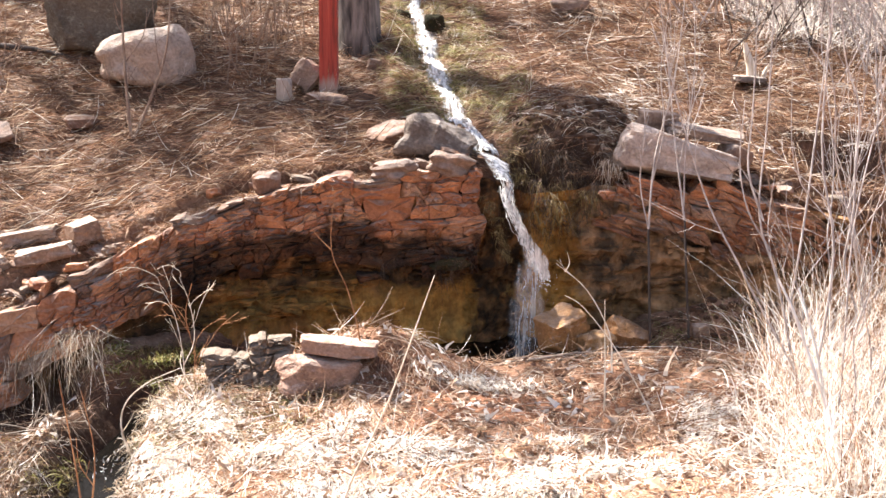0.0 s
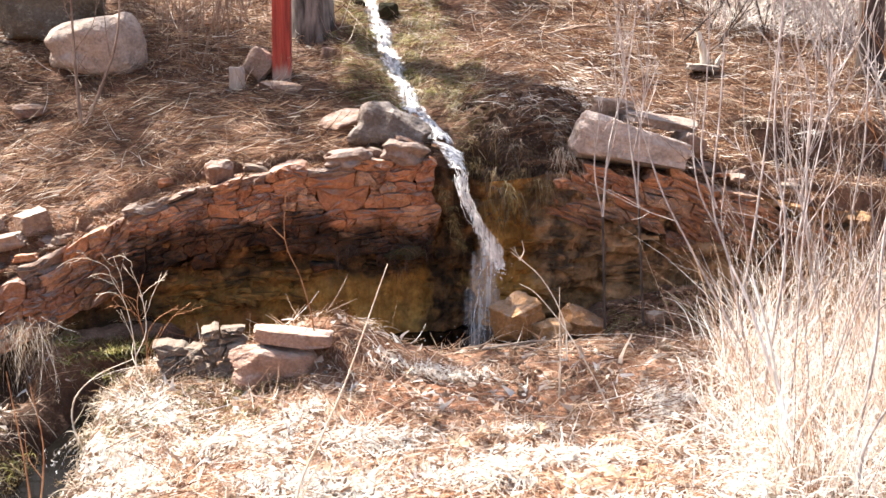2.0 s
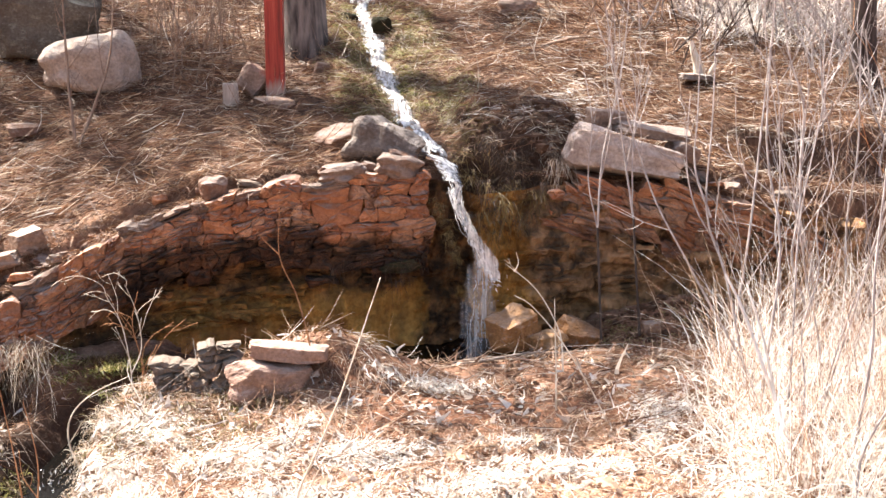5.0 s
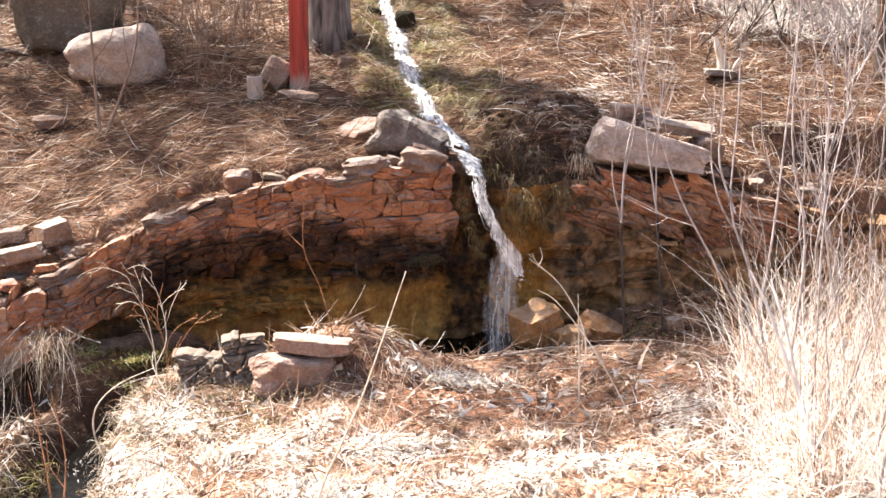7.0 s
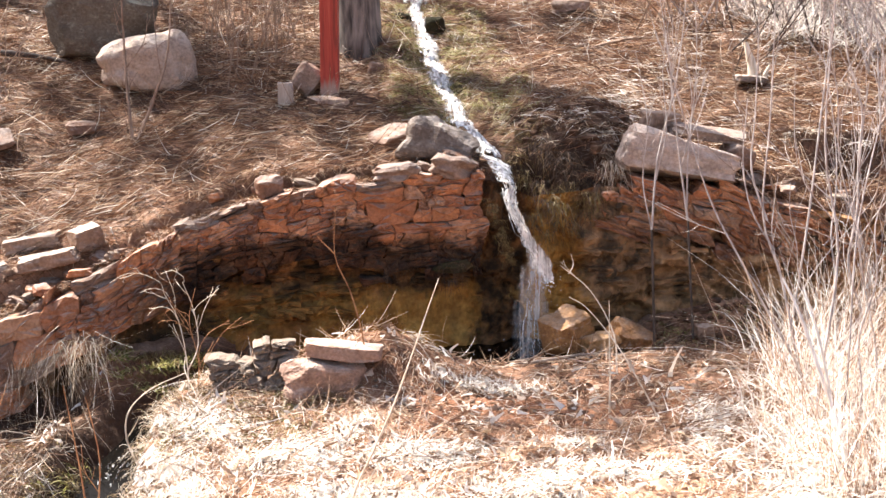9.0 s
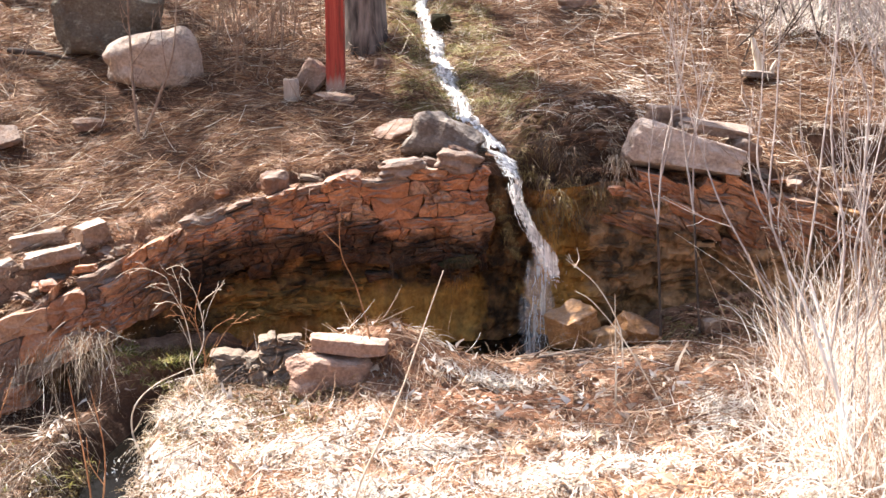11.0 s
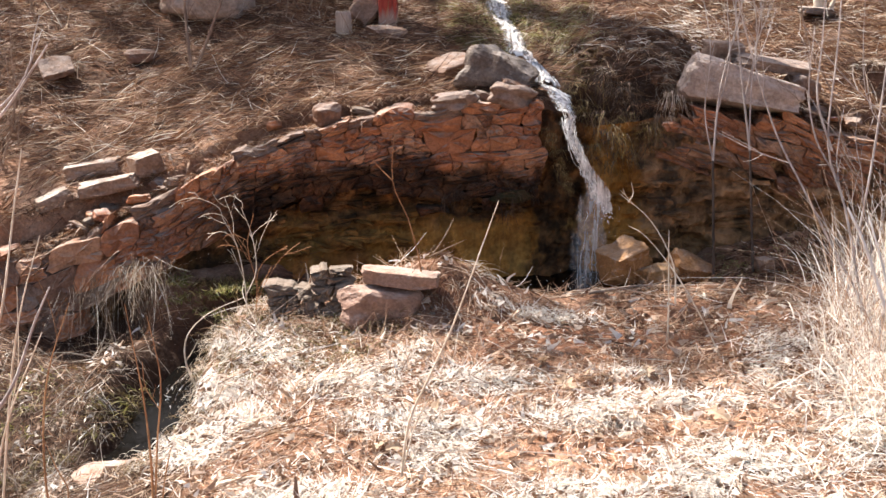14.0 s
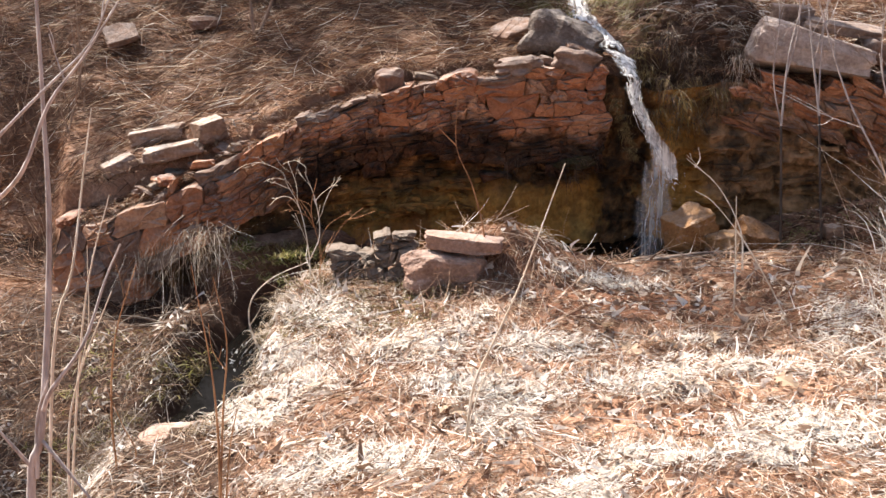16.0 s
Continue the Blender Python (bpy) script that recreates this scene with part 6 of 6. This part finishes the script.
ey = rng.uniform(4.7, 6.2, 90)
ex = np.interp(ey, BROOK_Y[::-1], BROOK_X[::-1]) + rng.uniform(0.10, 0.34, 90)
tufts("bank_grass", np.stack([ex, ey, ground_z(ex, ey)], 1), 30, 0.035, 0.15, 1.0, STRAW, 0.003, 0.9, "straw overhanging the near bank of the brook")
tufts("bank_grass", np.stack([ex, ey, ground_z(ex, ey)], 1)[::2], 26, 0.035, 0.12, 1.0, MOSS, 0.003, 0.9, "dull green grass on the near bank of the brook")
tufts("gully_plants", np.stack([rng.uniform(-1.75, -1.25, 26), rng.uniform(6.15, 6.4, 26), rng.uniform(-0.2, 0.0, 26)], 1), 26, 0.03, 0.09, 0.9, GREEN, 0.006, 0.5, "small green plants in the shaded gully")
tufts("bank_plants", spots(34, -2.25, -1.70, 4.7, 5.7), 26, 0.045, 0.11, 0.9, GREEN, 0.005, 0.7, "small green plants on the far bank")
tufts("bank_grass", spots(50, -2.9, -1.55, 3.5, 5.2), 28, 0.05, 0.20, 1.6, ROOT, 0.0035, 0.6, "dead grey grass and twigs on the far bank", rise=0.5)
tufts("bank_grass", spots(70, -2.9, -1.5, 3.5, 5.2), 30, 0.05, 0.16, 1.6, NEEDLE, 0.004, 0.6, "brown litter on the far bank", rise=0.5)
p = scatter(7000, -3.2, -1.75, 4.2, 6.2, lambda x, y: (brook_at(x, y)[0] > 0.3) * (1 - hump(x, y, -1.90, 6.0, 0.4, 0.28)))
n = len(p)
p[:, 2] += rng.uniform(0.0, 0.02, n)
blades("pine_litter", p, lying(p, 0.3), rng.uniform(0.05, 0.15, n), rng.uniform(0.002, 0.004, n), np.full(n, 0.1), NEEDLE, 2, 0.2, label="needles and twigs on the far bank", category="pine needles")


p = scatter(1800, -3.2, -1.72, 3.9, 5.8, lambda x, y: (brook_at(x, y)[0] > 0.26) * smooth(lumps(x, y, 0.13, 5.0) * 1.3 - 0.1))
n = len(p)
p[:, 2] += rng.uniform(0.01, 0.05, n)
blades("leaf_litter", p, lying(p, 0.25), rng.uniform(0.015, 0.045, n), rng.uniform(0.008, 0.022, n), np.full(n, 0.2), LITTER, 2, 0.5, label="bleached straw and leaf scraps on the far bank", category="leaf litter")
p = scatter(900, -3.0, -1.68, 4.0, 5.9, lambda x, y: (brook_at(x, y)[0] > 0.2) * 1.0)
n = len(p)
p[:, 2] += rng.uniform(0.01, 0.06, n)
blades("twig_litter", p, lying(p, 0.45), rng.uniform(0.10, 0.34, n), rng.uniform(0.002, 0.0045, n), np.full(n, 0.25), ROOT, 5, 0.4, label="tangle of thin grey dead twigs on the far bank", category="twigs")


tufts("foot_litter", spots(90, 0.75, 1.75, 6.38, 6.78), 26, 0.05, 0.13, 1.6, NEEDLE, 0.0035, 0.7, "dark needles and leaf litter at the foot of the wall", rise=0.4)
tufts("foot_plants", spots(36, 1.0, 1.75, 6.40, 6.75), 22, 0.04, 0.11, 1.0, GREEN, 0.004, 0.8, "olive green plants in the shade at the foot of the wall")
tufts("foot_plants", spots(40, 0.75, 1.7, 6.42, 6.8), 22, 0.04, 0.10, 1.0, MOSS, 0.004, 0.8, "dull green plants at the foot of the wall")
# coarser strands lying on the slope in swirls
for count, mat, label in ((8000, NEEDLE, "long brown needle bundles on the slope"), (2200, STRAW, "long straw-coloured needle bundles on the slope")):
    p = scatter(count, -3.4, 3.4, 6.7, 9.8, bank)
    n = len(p)
    p[:, 2] += rng.uniform(0.015, 0.035, n)
    blades("needle_bundles", p, lying(p, 0.08, 0.9 * lumps(p[:, 0], p[:, 1], 0.22) + np.pi * rng.integers(0, 2, n) + rng.normal(size=n) * 0.5), rng.uniform(0.07, 0.19, n), rng.uniform(0.0035, 0.0065, n), np.full(n, 0.08), mat, 4, 0.9, label=label, category="pine needles")


p = scatter(2600, -1.3, 2.0, 3.9, 6.2, lambda x, y: (flat(x, y) > 0) * (0.25 + 0.75 * whitish(x, y)))
n = len(p)
p[:, 2] += rng.uniform(0.01, 0.025, n)
blades("leaf_litter", p, lying(p, 0.35), rng.uniform(0.03, 0.065, n), rng.uniform(0.015, 0.034, n), np.full(n, 0.2), LITTER, 3, 0.7, label="larger curled dry leaves over the ground", category="leaf litter")
p = scatter(700, -1.2, 2.0, 3.9, 6.3, lambda x, y: (flat(x, y) > 0) * 1.0)
n = len(p)
p[:, 2] += rng.uniform(0.012, 0.03, n)
blades("twig_litter", p, lying(p, 0.08), rng.uniform(0.10, 0.32, n), rng.uniform(0.003, 0.006, n), np.full(n, 0.05), LITTER, 5, 0.25, label="thin dead twigs and long stems over the ground", category="twigs")


def crumbs(name, n, places, lo, hi, material, label, category):
    """Small broken lumps strewn on the ground, one mesh."""
    g = Geo()
    shapes = [rock_verts(900 + i, 3, 5.0, 0.16, 3) for i in range(6)]
    for i, (x, y) in enumerate(places[:n]):
        v, f = shapes[i % 6]
        a, k = rng.uniform(0, 6.28), rng.uniform(lo, hi) * rng.uniform(0.6, 1.0, 3) * (1.2, 1.0, 0.7)
        v = v * k / 2
        v = np.stack([v[:, 0] * math.cos(a) - v[:, 1] * math.sin(a), v[:, 0] * math.sin(a) + v[:, 1] * math.cos(a), v[:, 2]], 1)
        g.add(v + (x, y, float(ground_z(x, y)) + 0.15 * k[2]), f)
    return tagged(g.ob(name, material, soft=False), label, category, kind="stuff")


CLOD = stone_material("brown_soil_clods", (0.10, 0.055, 0.032), (0.15, 0.082, 0.05), (0.20, 0.115, 0.07), 0.3, False, (0.20, 0.14, 0.10))
crumbs("soil_clods", 150, list(zip(rng.uniform(0.38, 1.05, 150), rng.uniform(6.92, 7.6, 150))), 0.03, 0.10, CLOD, "crumbling brown clods of earth on the steep bank", "soil")
crumbs("soil_clods", 90, list(zip(rng.uniform(0.8, 1.7, 90), rng.uniform(6.4, 6.78, 90))), 0.02, 0.07, CLOD, "dark crumbs of earth at the foot of the wall", "soil")
crumbs("gravel", 420, list(zip(rng.uniform(-1.1, 1.5, 420), rng.uniform(4.1, 6.2, 420))), 0.008, 0.03, RUBBLE, "small stones and crumbs scattered over the red soil", "gravel")
crumbs("gravel", 160, list(zip(rng.uniform(-2.6, 0.0, 160), rng.uniform(6.7, 8.6, 160))), 0.015, 0.05, CLOD, "small stones and cones among the pine needles", "gravel")


# ---- single oak leaves ----
def oak_leaf(place, size, turn, seed):
    rs = np.random.default_rng(seed)
    out, k = [], 18
    for i in range(k + 1):
        s = i / k
        w = 0.30 * math.sin(math.pi * min(1, s * 0.92 + 0.04)) * (0.72 + 0.36 * math.cos(s * 21.0))
        curl = 0.16 * math.sin(3 * s + seed)
        out += [(s - 0.5, -w, 0.25 * w + curl), (s - 0.5, 0, curl - 0.02), (s - 0.5, w, 0.3 * w + curl)]
    f = []
    for i in range(k):
        a = 3 * i
        f += [(a, a + 3, a + 4, a + 1), (a + 1, a + 4, a + 5, a + 2)]
    ob = mesh_ob("oak_leaf", np.array(out) * size, f, LEAF)
    ob.matrix_basis = pose(*place, *turn)
    return tagged(ob, "dry curled pale brown oak leaf on the ground", "leaf", "fallen oak leaves")


LEAF = fibre_material("dry_oak_leaf", [(0.0, (0.34, 0.22, 0.13)), (1.0, (0.60, 0.46, 0.32))], 0.25)
spots_leaf = [(0.60, 5.26), (0.17, 5.30), (0.34, 5.22), (0.42, 5.24), (0.25, 5.12), (-0.48, 4.68), (-0.43, 4.66), (0.85, 4.9), (-0.2, 5.5), (-0.75, 5.2), (0.1, 4.5), (0.5, 4.4), (-0.9, 4.8), (1.0, 5.3), (0.05, 5.8), (-0.3, 4.95), (0.7, 4.6)]
for i, (x, y) in enumerate(spots_leaf):
    oak_leaf((x, y, G(x, y) + 0.03), random.uniform(0.07, 0.12), (random.uniform(-35, 35), random.uniform(-35, 35), random.uniform(0, 360)), i)
